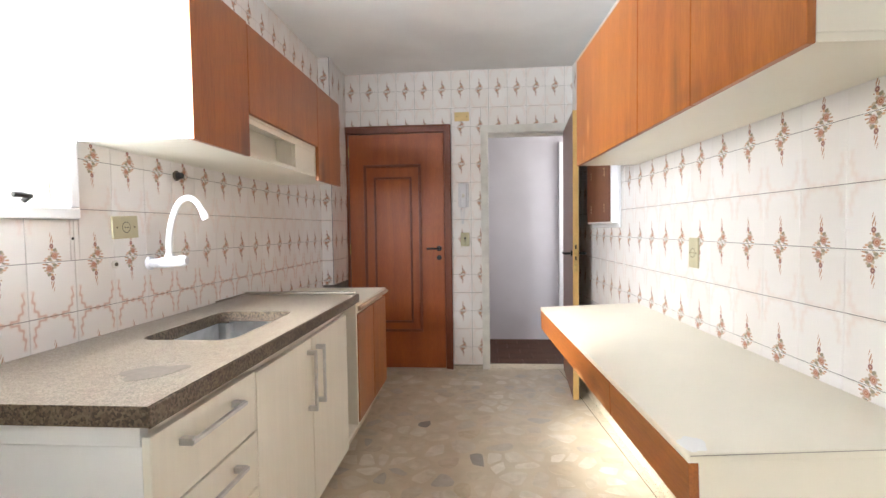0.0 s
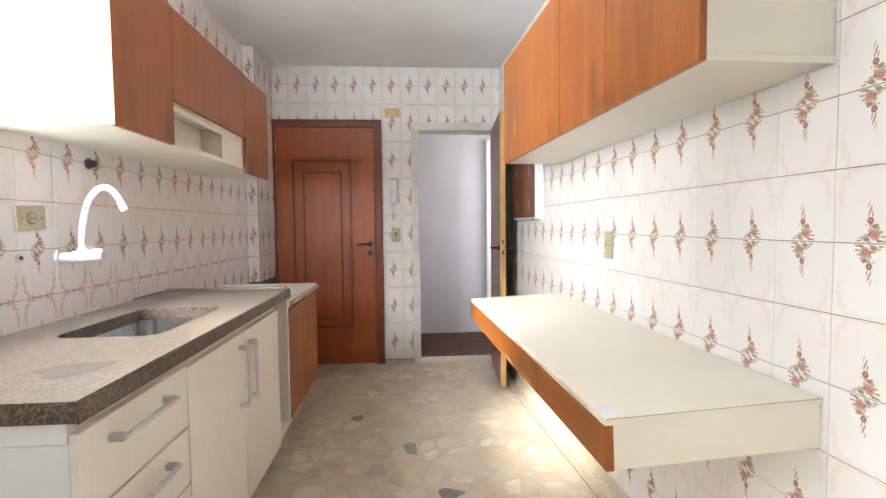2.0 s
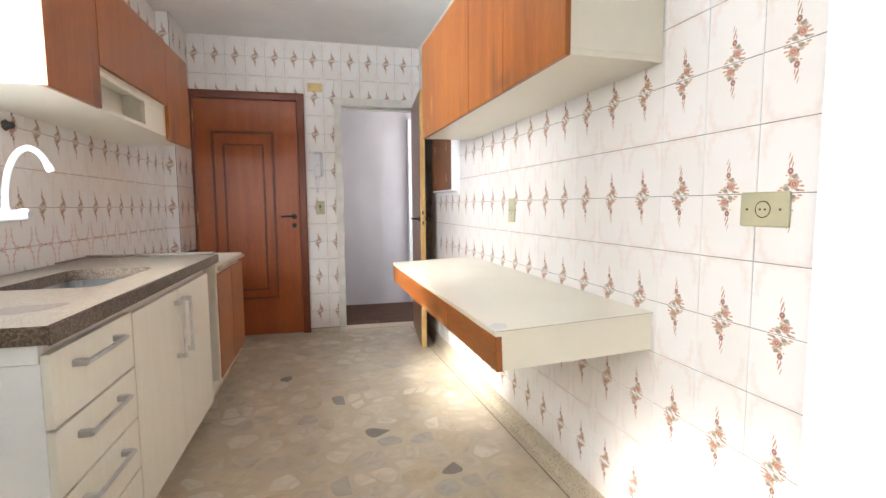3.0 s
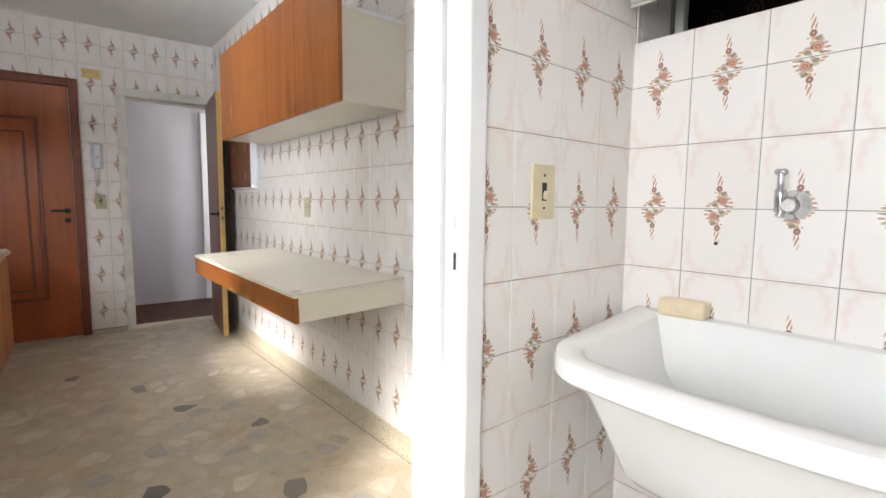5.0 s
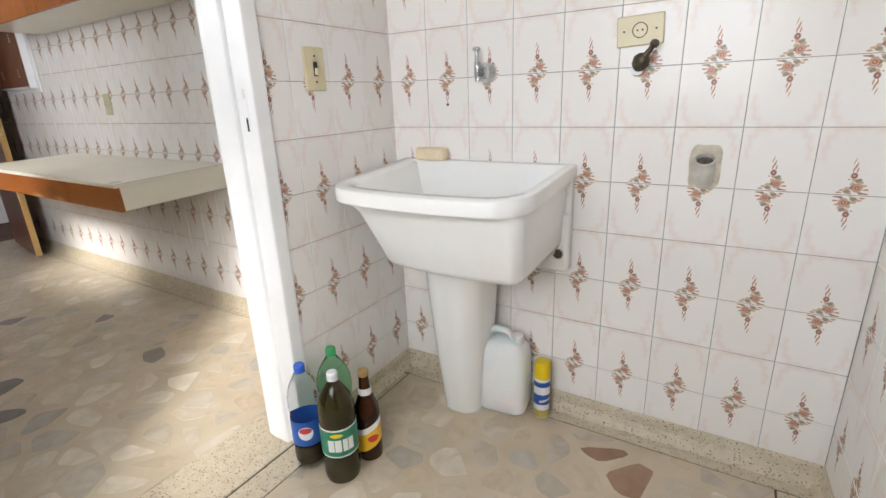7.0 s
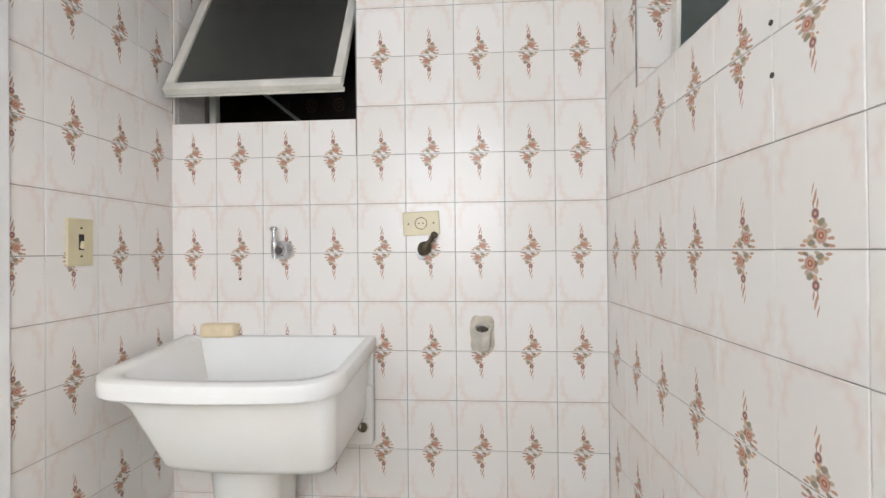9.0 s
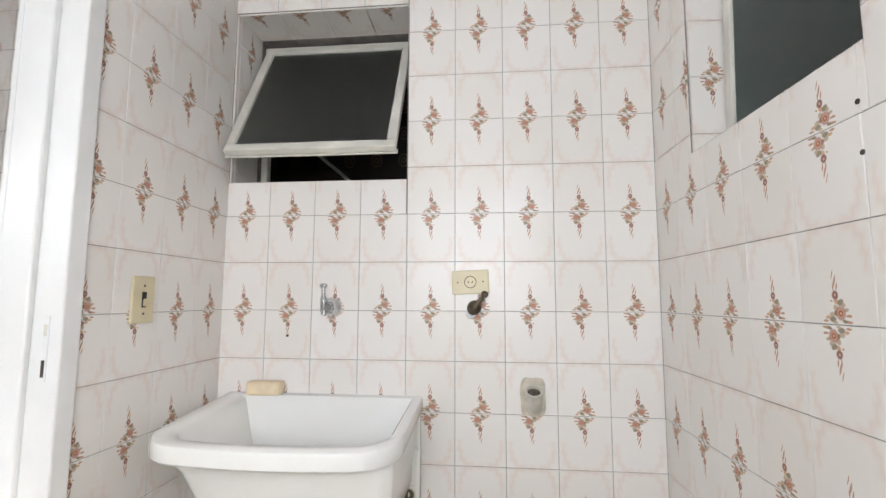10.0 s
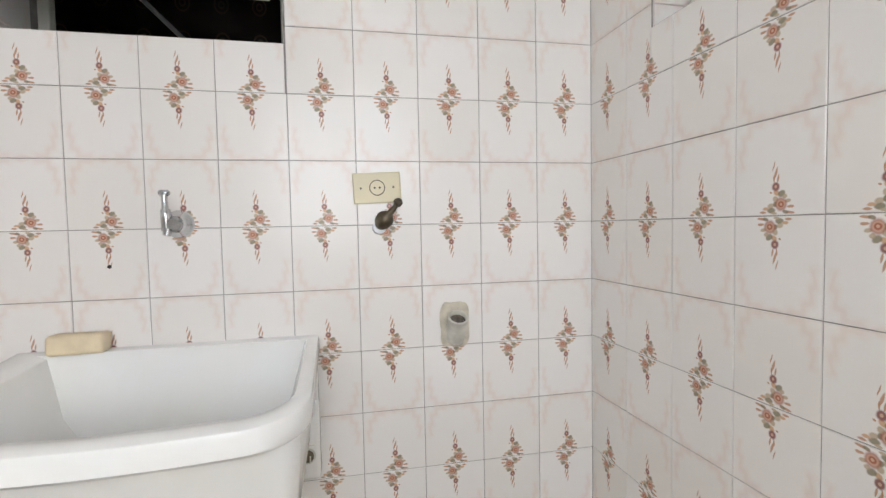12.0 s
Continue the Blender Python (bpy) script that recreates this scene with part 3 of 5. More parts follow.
def wooden_door():
    d = thing("door_1", M_FAR, "closed varnished red-brown wooden door with raised panel mouldings", "door")
    d["kind"] = "structure"
    fr = bmesh.new()
    box(0.067, 0.106, -0.022, 0.09, 0, 2.005, 0.004, into=fr)
    box(0.898, 0.956, -0.022, 0.09, 0, 2.005, 0.004, into=fr)
    box(0.106, 0.898, -0.022, 0.09, 1.947, 2.005, 0.004, into=fr)
    box(0.067, 0.078, -0.032, -0.022, 0, 2.005, 0.003, into=fr)
    box(0.942, 0.956, -0.032, -0.022, 0, 2.005, 0.003, into=fr)
    box(0.078, 0.942, -0.032, -0.022, 1.990, 2.005, 0.003, into=fr)
    part("door_frame", fr, WOOD_FRAME, d, "dark varnished wooden frame")
    leaf = part("door_leaf", box(0.109, 0.895, 0.0, 0.035, 0.006, 1.944, 0.002), WOOD_DOOR, d)
    part("moulding", ring(bmesh.new(), 0.231, 0.708, 0.31, 1.693, 0.0, 0.022, 0.012), WOOD_FRAME, leaf)
    part("moulding", ring(bmesh.new(), 0.315, 0.63, 0.385, 1.592, 0.0, 0.018, 0.011), WOOD_FRAME, leaf)
    part("centre_panel", box(0.333, 0.612, -0.005, 0.0, 0.403, 1.574, 0.002), WOOD_DOOR, leaf)
    h = disc(0.022, 0.012, "Y", (0.85, -0.006, 1.0), bevel=0.002)
    join(h, tube([(0.85, -0.01, 1.0), (0.85, -0.045, 1.0), (0.84, -0.052, 1.0), (0.80, -0.053, 1.002), (0.752, -0.05, 1.0)], 0.008))
    part("door_handle", h, BLACK, leaf, "black lever handle", smooth=True)
    part("keyhole_plate", disc(0.02, 0.010, "Y", (0.85, -0.005, 0.925), bevel=0.002), BLACK, leaf, "black round key plate")
    for z in (1.80, 1.0, 0.22):
        part("hinge", disc(0.007, 0.085, "Z", (0.106, -0.006, z), seg=12), BRASS, d, "dull brass hinge")
    return d


def open_doorway():
    d = thing("door_2", M_FAR, "white painted doorway casing with chipped edges", "door casing")
    d["kind"] = "structure"
    for a, c in ((1.198, 1.258), (1.905, 1.935)):
        part("casing_upright", box(a, c, -0.018, 0.155, 0, 1.925, 0.004), OLD_WHITE, d)
    part("casing_head", box(1.198, 1.935, -0.018, 0.155, 1.926, 1.99, 0.004), OLD_WHITE, d)
    part("casing_stop", box(1.258, 1.905, 0.06, 0.09, 1.905, 1.926, 0.002), OLD_WHITE, d)
    part("threshold", box(1.258, 1.905, -0.0, 0.15, -0.005, 0.002), BORDER, d)


def open_leaf():
    foot = Vector((0.826, 3.045, 0))
    hinge = Vector((0.925, 3.745, 0))
    along = foot - hinge
    m = Matrix.Translation(hinge) @ pose(0, 0, 0, 0, 0, math.degrees(math.atan2(along.y, along.x)))
    w = along.length
    d = thing("door_3", m, "open dark brown wooden door with a bare yellow edge", "door")
    d["kind"] = "structure"
    part("door_leaf", box(0, w - 0.004, -0.018, 0.018, 0.008, 1.92, 0.001), WOOD_DARK, d)
    part("lipping", box(w - 0.0035, w, -0.0185, 0.0185, 0.008, 1.92, 0.0008), WOOD_RAW, d, "bare yellow edge of the door")
    part("lock_plate", box(w, w + 0.002, -0.010, 0.010, 0.86, 1.06, 0.0008), BRASS, d, "dull brass lock plate")
    for z in (1.03, 0.955):
        part("latch", box(w + 0.002, w + 0.006, -0.005, 0.005, z - 0.013, z + 0.013, 0.001), BLACK, d)
    for s in (-1, 1):
        h = disc(0.02, 0.01, "Y", (w - 0.05, s * 0.023, 0.985), bevel=0.002)
        join(h, tube([(w - 0.05, s * 0.02, 0.985), (w - 0.05, s * 0.062, 0.985), (w - 0.066, s * 0.07, 0.985), (w - 0.15, s * 0.068, 0.985)], 0.008))
        part("door_handle", h, BLACK, d, "dark lever handle", smooth=True)


wooden_door()
open_doorway()
open_leaf()


def divider_frame():
    d = thing("door_4", Matrix(), "white painted door frame without a leaf, between kitchen and laundry", "door frame")
    d["kind"] = "structure"
    x = JAMB
    part("jamb", box(x, x + 0.046, NORTH - 0.012, -0.205, 0.0, 2.06, 0.004), WHITE_PAINT, d)
    part("jamb_stop", box(x - 0.012, x + 0.03, -0.2045, -0.131, 0.0, 2.06, 0.004), WHITE_PAINT, d)
    part("jamb_inner", box(x - 0.008, x + 0.04, -0.1305, -0.112, 0.0, 2.06, 0.004), WHITE_PAINT, d)
    part("jamb", box(-0.605, -0.55, NORTH - 0.012, -0.086, 0.0, 2.06, 0.004), WHITE_PAINT, d)
    part("head", box(-0.55, x + 0.046, NORTH - 0.012, -0.086, 2.061, 2.10, 0.004), WHITE_PAINT, d)
    st = box(x - 0.0016, x, -0.246, -0.231, 0.955, 1.085, 0.0005)
    part("strike_plate", st, WHITE_PAINT, d, "painted-over strike plate")
    part("strike_slot", box(x - 0.0022, x - 0.0016, -0.242, -0.235, 0.965, 0.998), DARK_HOLE, d)
    part("strike_slot", box(x - 0.0022, x - 0.0016, -0.242, -0.235, 1.045, 1.068), PVC, d)


divider_frame()

# hall beyond the doorway
HALL = K @ pose(0, FAR, 0)
structure("hall_floor", box(0.4, 2.9, 0.15, 1.25, -0.2, -0.004), WOOD_DARK, HALL, "hall floor bed under dark parquet", "floor")
structure("wall_hall_back", box(0.4, 2.9, 1.06, 1.2, 0, CEIL), HALL_PAINT, HALL, "plain pale grey hall wall", "wall")
structure("wall_hall_left", box(0.3, 0.4, 0.15, 1.2, 0, CEIL), HALL_PAINT, HALL, "plain pale grey hall wall", "wall")
# unseen side wall; its opening is added to let the fill lamp in
wall("wall_hall_right", HALL @ pose(2.9, 0, 0, 0, 0, -90), -1.2, 0.02, 0, CEIL, ((-0.95, -0.25, 0.95, 2.05),), 0.1, HALL_PAINT, "pale grey hall wall with an unseen opening added for a fill lamp")
structure("wall_hall_front", box(2.15, 2.9, 0.02, 0.15, 0, CEIL), HALL_PAINT, HALL, "plain pale grey hall wall", "wall")
structure("ceiling_hall", box(0.3, 3.0, 0.15, 1.2, CEIL, CEIL + 0.15), PLASTER, HALL, "plain white hall ceiling", "ceiling")
hall_door = thing("door_5", HALL, "white painted closed door across the hall", "door")
hall_door["kind"] = "structure"
part("door_leaf", box(1.99, 2.68, 1.02, 1.059, 0.005, 2.02, 0.003), WHITE_PAINT, hall_door)
for i in range(11):
    for j in range(5):
        pl = part("parquet_block", box(0.5 + i * 0.21 + (j % 2) * 0.1, 0.5 + i * 0.21 + (j % 2) * 0.1 + 0.208, 0.152 + j * 0.18, 0.152 + j * 0.18 + 0.178, -0.0038, 0.0, 0.001, 1), PARQUET, bpy.data.objects["hall_floor"])


# ---- windows ----
def casement(name, m, u0, u1, z0, z1, label, depth=0.02, panes=2, frame=OLD_WHITE, pane=None):
    """A window frame with glazed leaves; local -y faces the room."""
    w = thing(name, m, label, "window")
    w["kind"] = "structure"
    f = 0.035
    part("window_frame", ring(bmesh.new(), u0, u1, z0, z1, depth + 0.05, f, 0.05), frame, w)
    step = (u1 - u0 - 2 * f) / panes
    for i in range(panes):
        a = u0 + f + i * step
        leaf = part("sash", ring(bmesh.new(), a + 0.002, a + step - 0.002, z0 + f, z1 - f, depth + 0.04, 0.026, 0.026), frame, w)
        g = part("pane", box(a + 0.024, a + step - 0.024, depth + 0.024, depth + 0.028, z0 + f + 0.022, z1 - f - 0.022), pane or CLEAR, leaf)
        g.visible_shadow = False
    return w


kw = casement("window_1", M_LEFT, *WIN_K, "white painted kitchen window flooded with daylight", 0.0)
part("window_trim", ring(bmesh.new(), WIN_K[0] - 0.03, WIN_K[1] + 0.03, WIN_K[2] - 0.018, WIN_K[3] + 0.03, -0.001, 0.034, 0.014), WHITE_PAINT, kw)
part("latch", tube([(1.12, -0.012, 1.25), (1.12, -0.03, 1.262), (1.09, -0.034, 1.264), (1.075, -0.03, 1.264)], 0.007), BLACK, kw, "dark window latch", smooth=True)
casement("window_4", M_WEST, *WEST_WIN, "wide white laundry window facing daylight", 0.05)


def hopper(name, m, hole, depth, drop, swing, glazing, label, frame_w=0.03):
    """An awning sash that is hung at the top of a deep opening and swings into the room."""
    u0, u1, z0, z1 = hole
    w = thing(name, m, label, "window")
    w["kind"] = "structure"
    part("window_frame", ring(bmesh.new(), u0 + 0.002, u1 - 0.002, z0 + 0.002, z1 - 0.012, depth + 0.03, 0.026, 0.03), OLD_WHITE, w)
    sm = pose((u0 + u1) / 2, depth - 0.012, z1 - 0.035, -swing, 0, 0)
    half = (u1 - u0) / 2 - 0.022
    sash = part("sash", ring(bmesh.new(), -half, half, -drop, 0, 0.012, frame_w, 0.024), OLD_WHITE, w, "white painted metal sash", m=sm)
    part("drip_lip", box(-half - 0.004, half + 0.004, 0.0125, 0.017, -drop - 0.005, -drop + 0.012, 0.001), OLD_WHITE, sash)
    g = part("pane", box(-half + frame_w - 0.004, half - frame_w + 0.004, -0.002, 0.002, -drop + frame_w - 0.004, -frame_w + 0.004), glazing, sash, "frosted glass")
    a = sm @ Vector((0.02, 0.01, -drop + 0.06))
    part("stay_arm", tube([(a.x - 0.06, a.y, a.z), (a.x + 0.052, depth + 0.015, z0 + 0.03)], 0.0055, 8), STEEL, w, "thin metal stay arm")
    return w


hopper("window_2", M_EAST, WIN_E, 0.2, 0.545, 29, FROST, "small tiled-in laundry window with its frosted sash swung open")
hopper("window_3", M_SOUTH, WIN_S, 0.11, 0.552, 1.5, FROST_BLUE, "small laundry window with a bluish frosted pane")
# behind the two laundry windows: a dark tiled wall, and added boxes that keep daylight out
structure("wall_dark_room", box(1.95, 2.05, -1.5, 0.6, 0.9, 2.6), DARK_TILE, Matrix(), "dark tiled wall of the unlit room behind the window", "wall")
dm = bmesh.new()
for i in range(14):
    for j in range(10):
        for r in (0.030, 0.014):
            m = pose(1.949, -1.4 + i * 0.15, 1.27 + j * 0.15, 0, 90, 0)
            vs = [dm.verts.new(m @ Vector((rr * 1.25 * math.cos(math.pi * k / 8), rr * math.sin(math.pi * k / 8), 0))) for rr in (r, r - 0.006) for k in range(16)]
            for k in range(16):
                dm.faces.new((vs[k], vs[(k + 1) % 16], vs[16 + (k + 1) % 16], vs[16 + k]))
part("tile_motif", dm, mat("brown printed motif", (0.13, 0.085, 0.06), 0.4, vary=0.3), bpy.data.objects["wall_dark_room"])
# unseen side walls added to shut daylight out of the room
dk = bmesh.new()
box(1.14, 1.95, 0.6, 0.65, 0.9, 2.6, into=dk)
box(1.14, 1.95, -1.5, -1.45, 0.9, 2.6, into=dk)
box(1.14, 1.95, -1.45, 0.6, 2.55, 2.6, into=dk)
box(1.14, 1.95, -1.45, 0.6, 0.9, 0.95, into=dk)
structure("walls_dark_room", dk, DARK_TILE, Matrix(), "added unseen dark walls that keep the room behind the window unlit", "wall")
# made-up box; its near-black colour stands in for the unlit space behind the pane
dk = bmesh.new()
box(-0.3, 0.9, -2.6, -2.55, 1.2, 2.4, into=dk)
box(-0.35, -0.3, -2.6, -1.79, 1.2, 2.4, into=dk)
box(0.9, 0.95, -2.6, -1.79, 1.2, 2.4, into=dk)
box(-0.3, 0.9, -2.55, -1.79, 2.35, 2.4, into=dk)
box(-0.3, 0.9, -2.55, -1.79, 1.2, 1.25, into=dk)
structure("walls_dark_box", dk, DARK_TILE, Matrix(), "added dark box that keeps daylight off the frosted pane", "wall")


# ---- kitchen: sink side ----
def pull(parent, a, c, out, r=0.006):
    """A square bar pull between two feet."""
    a, c = Vector(a), Vector(c)
    o = Vector(out)
    bm = bmesh.new()
    d = (c - a).normalized()
    for p in (a, c):
        q = p + o
        lo = [min(p[i], q[i]) - 0.008 * (1 if o[i] == 0 else 0) for i in range(3)]
        hi = [max(p[i], q[i]) + 0.008 * (1 if o[i] == 0 else 0) for i in range(3)]
        box(lo[0], hi[0], lo[1], hi[1], lo[2], hi[2], 0.002, into=bm)
    p, q = a + o - d * 0.004, c + o + d * 0.004
    box(min(p.x, q.x) - 0.005, max(p.x, q.x) + 0.005, min(p.y, q.y) - 0.005, max(p.y, q.y) + 0.005, min(p.z, q.z) - 0.005, max(p.z, q.z) + 0.005, 0.002, into=bm)
    return part("handle", bm, STEEL, parent, "brushed metal bar handle")


F = 0.555


def sink_cabinet():
    c = thing("sink_cabinet", K, "off-white laminate sink cabinet with four drawers and two doors", "cabinet")
    part("end_panel", box(0.02, F - 0.002, 0.80, 0.818, 0.14, 0.762, 0.001), WHITE_BOARD, c, "white end panel")
    part("end_rail", box(0.02, F - 0.002, 0.796, 0.818, 0.764, 0.803, 0.001), WHITE_BOARD, c)
    part("end_panel", box(0.02, F - 0.002, 2.092, 2.108, 0.14, 0.803, 0.001), PALE, c)
    part("partition", box(0.02, F - 0.004, 1.204, 1.220, 0.142, 0.803), PALE, c)
    part("base", box(0.02, F - 0.004, 0.82, 2.09, 0.14, 0.158), PALE, c)
    part("top_rail", box(F - 0.02, F - 0.003, 0.82, 2.09, 0.766, 0.803), PALE, c)
    part("screw_cap", disc(0.004, 0.002, "Y", (0.42, 0.799, 0.60), seg=12), PVC, c)
    for z0, z1 in ((0.622, 0.782), (0.468, 0.616), (0.314, 0.462), (0.16, 0.308)):
        d = part("drawer", box(F, F + 0.018, 0.797, 1.21, z0, z1, 0.0015), PALE, c)
        pull(d, (F + 0.018, 0.885, z1 - 0.045), (F + 0.018, 1.09, z1 - 0.045), (0.03, 0, 0))
    for v0, v1, h in ((1.216, 1.641, 1.60), (1.646, 2.09, 1.69)):
        d = part("door", box(F, F + 0.018, v0, v1, 0.152, 0.775, 0.0015), PALE, c)
        pull(d, (F + 0.018, h, 0.53), (F + 0.018, h, 0.73), (0.03, 0, 0))
    # open niche beside the doors
    part("niche_side", box(0.02, F + 0.014, 2.275, 2.292, 0.17, 0.80, 0.001), PALE, c)
    part("niche_base", box(0.02, F + 0.01, 2.109, 2.274, 0.17, 0.188), PALE, c)
    part("niche_back", box(0.02, 0.04, 2.109, 2.274, 0.19, 0.80), PALE, c)
    for z in (0.30, 0.62):
        part("peg_hole", disc(0.004, 0.002, "Y", (0.50, 2.274, z), seg=10), DARK_HOLE, c)
    part("plinth", box(0.02, 0.47, 0.84, 2.28, 0.0, 0.139), CEMENT, c, "recessed plinth")


def brown_cabinet():
    c = thing("base_cabinet", K, "orange-brown wooden base cabinet with two doors", "cabinet")
    part("body", box(0.02, F - 0.004, 2.298, 2.985, 0.15, 0.748), CREAM, c)
    for v0, v1 in ((2.30, 2.637), (2.645, 2.985)):
        part("door", box(F, F + 0.018, v0, v1, 0.19, 0.735, 0.003), WOOD_CAB, c, "orange-brown wooden door")
    part("plinth", box(0.02, 0.47, 2.30, 2.97, 0.0, 0.149), CEMENT, c)


def granite_top():
    g = thing("granite_worktop", K, "speckled brown granite worktop with a worn dull patch", "worktop")
    t0, t1, fr = 0.805, 0.845, 0.578
    def loop(u0, u1, v0, v1, rad, z):
        pts = []
        for cu, cv, a0 in ((u1 - rad, v1 - rad, 0), (u0 + rad, v1 - rad, 90), (u0 + rad, v0 + rad, 180), (u1 - rad, v0 + rad, 270)):
            for i in range(9 if rad > 0.01 else 1):
                a = radians(a0 + 90 * i / 8)
                pts.append((cu + rad * math.cos(a), cv + rad * math.sin(a), z))
        return pts
    outer, hole = (0.0, fr, 0.786, 2.296, 0.0), (0.165, 0.455, 1.30, 1.785, 0.05)
    bm = bmesh.new()
    for z in (t0, t1):
        edges = []
        for spec in (outer, hole):
            vs = [bm.verts.new(p) for p in loop(*spec, z)]
            edges += [bm.edges.new((vs[i], vs[(i + 1) % len(vs)])) for i in range(len(vs))]
        bmesh.ops.triangle_fill(bm, edges=edges, use_beauty=True, normal=(0, 0, 1))
    bmesh.ops.recalc_face_normals(bm, faces=bm.faces)
    part("slab", bm, GRANITE, g)
    # edge faces take a darker, coarser speckle than the top
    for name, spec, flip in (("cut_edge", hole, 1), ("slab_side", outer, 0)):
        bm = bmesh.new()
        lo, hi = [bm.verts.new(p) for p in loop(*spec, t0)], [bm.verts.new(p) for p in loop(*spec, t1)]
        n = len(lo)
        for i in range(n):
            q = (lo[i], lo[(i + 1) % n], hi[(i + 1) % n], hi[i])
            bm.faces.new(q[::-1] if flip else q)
        part(name, bm, GRANITE_EDGE, g, "darker granite edge")
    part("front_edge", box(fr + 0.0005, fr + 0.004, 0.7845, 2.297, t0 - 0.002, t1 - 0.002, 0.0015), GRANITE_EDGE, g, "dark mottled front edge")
    part("end_lip", box(0.0, fr - 0.012, 2.262, 2.296, t1 + 0.0005, t1 + 0.012, 0.004), GRANITE, g)
    part("wall_lip", box(0.0, 0.012, 2.0, 2.26, t1 + 0.0005, t1 + 0.008, 0.003), GRANITE, g)
    bm = disc(1.0, 0.0006, "Z", (0, 0, 0), seg=40)
    for v in bm.verts:
        a = math.atan2(v.co.y, v.co.x)
        k = 1 + 0.16 * math.sin(3 * a + 1) + 0.08 * math.sin(5 * a)
        v.co.x, v.co.y = v.co.x * 0.066 * k, v.co.y * 0.052 * k
    part("worn_patch", bm, mat("dull worn granite", (0.195, 0.175, 0.15), 0.45, vary=0.2, scale=60), g, "dull grey worn patch", m=pose(0.44, 0.99, t1 + 0.0006, 0, 0, 30))


def steel_sink():
    s = thing("kitchen_sink", K, "brushed stainless steel sink bowl sunk into granite", "sink")
    bm = bmesh.new()
    bmesh.ops.create_cube(bm, size=1)
    u0, u1, v0, v1 = 0.160, 0.460, 1.295, 1.790
    bmesh.ops.transform(bm, verts=bm.verts, matrix=Matrix.Translation(((u0 + u1) / 2, (v0 + v1) / 2, 0.73)) @ Matrix.Diagonal((u1 - u0, v1 - v0, 0.148, 1)))
    bmesh.ops.delete(bm, geom=[f for f in bm.faces if f.normal.z > 0.9], context="FACES")
    bmesh.ops.bevel(bm, geom=[e for e in bm.edges if len(e.link_faces) == 2], offset=0.04, segments=5, affect="EDGES")
    bmesh.ops.solidify(bm, geom=bm.faces[:], thickness=0.0015)
    part("bowl", bm, STEEL, s, smooth=True)
    part("drain", disc(0.03, 0.004, "Z", (0.31, 1.56, 0.662), bevel=0.001), CHROME, s)


def swan_tap():
    t = thing("kitchen_tap", K @ pose(0.0, 1.582, 1.054), "white plastic wall tap with a swan neck spout", "tap")
    b = disc(0.024, 0.012, "X", (0.012, 0, 0), bevel=0.003)
    join(b, tube([(0.016, 0, 0), (0.05, 0, 0), (0.055, 0, 0.0), (0.125, 0, 0.006)], 0.017, 20, [0.016, 0.016, 0.02, 0.019]))
    part("body", b, PLASTIC, t, smooth=True)
    part("knob", tube([(0.125, 0, 0.006), (0.14, 0, 0.008), (0.15, 0, 0.008)], 0.018, 12, [0.021, 0.021, 0.014]), PLASTIC, t)
    pts = []
    a, c, d, e = (Vector(p) for p in ((0.085, 0, 0.01), (0.075, 0, 0.20), (0.165, 0, 0.30), (0.205, 0.02, 0.175)))
    for i in range(19):
        s = i / 18
        pts.append(a * (1 - s) ** 3 + c * 3 * s * (1 - s) ** 2 + d * 3 * s * s * (1 - s) + e * s ** 3)
    part("spout", tube(pts, 0.0105, 16), PLASTIC, t, smooth=True)
    part("collar", disc(0.0165, 0.034, "Z", (0.085, 0, 0.016), bevel=0.003), PLASTIC, t, smooth=True)
    e = Vector(pts[-1])
    d = (e - Vector(pts[-2])).normalized()
    part("nozzle", tube([e - d * 0.004, e + d * 0.008, e + d * 0.022], 0.014, 14, [0.0125, 0.014, 0.013]), PLASTIC, t, smooth=True)


def counter_end():
    g = thing("laminate_worktop", K, "cream laminate worktop over the brown base cabinet", "worktop")
    part("top", box(0.0, 0.575, 2.300, 2.992, 0.752, 0.789, 0.006, 3), CREAM, g)
    part("edge_trim", tube([(0.578, 2.302, 0.768), (0.578, 2.99, 0.768)], 0.012, 10), mat("peeling wood edging", (0.55, 0.40, 0.28), 0.6, vary=0.3, scale=30), g, "peeling edge trim", smooth=True)


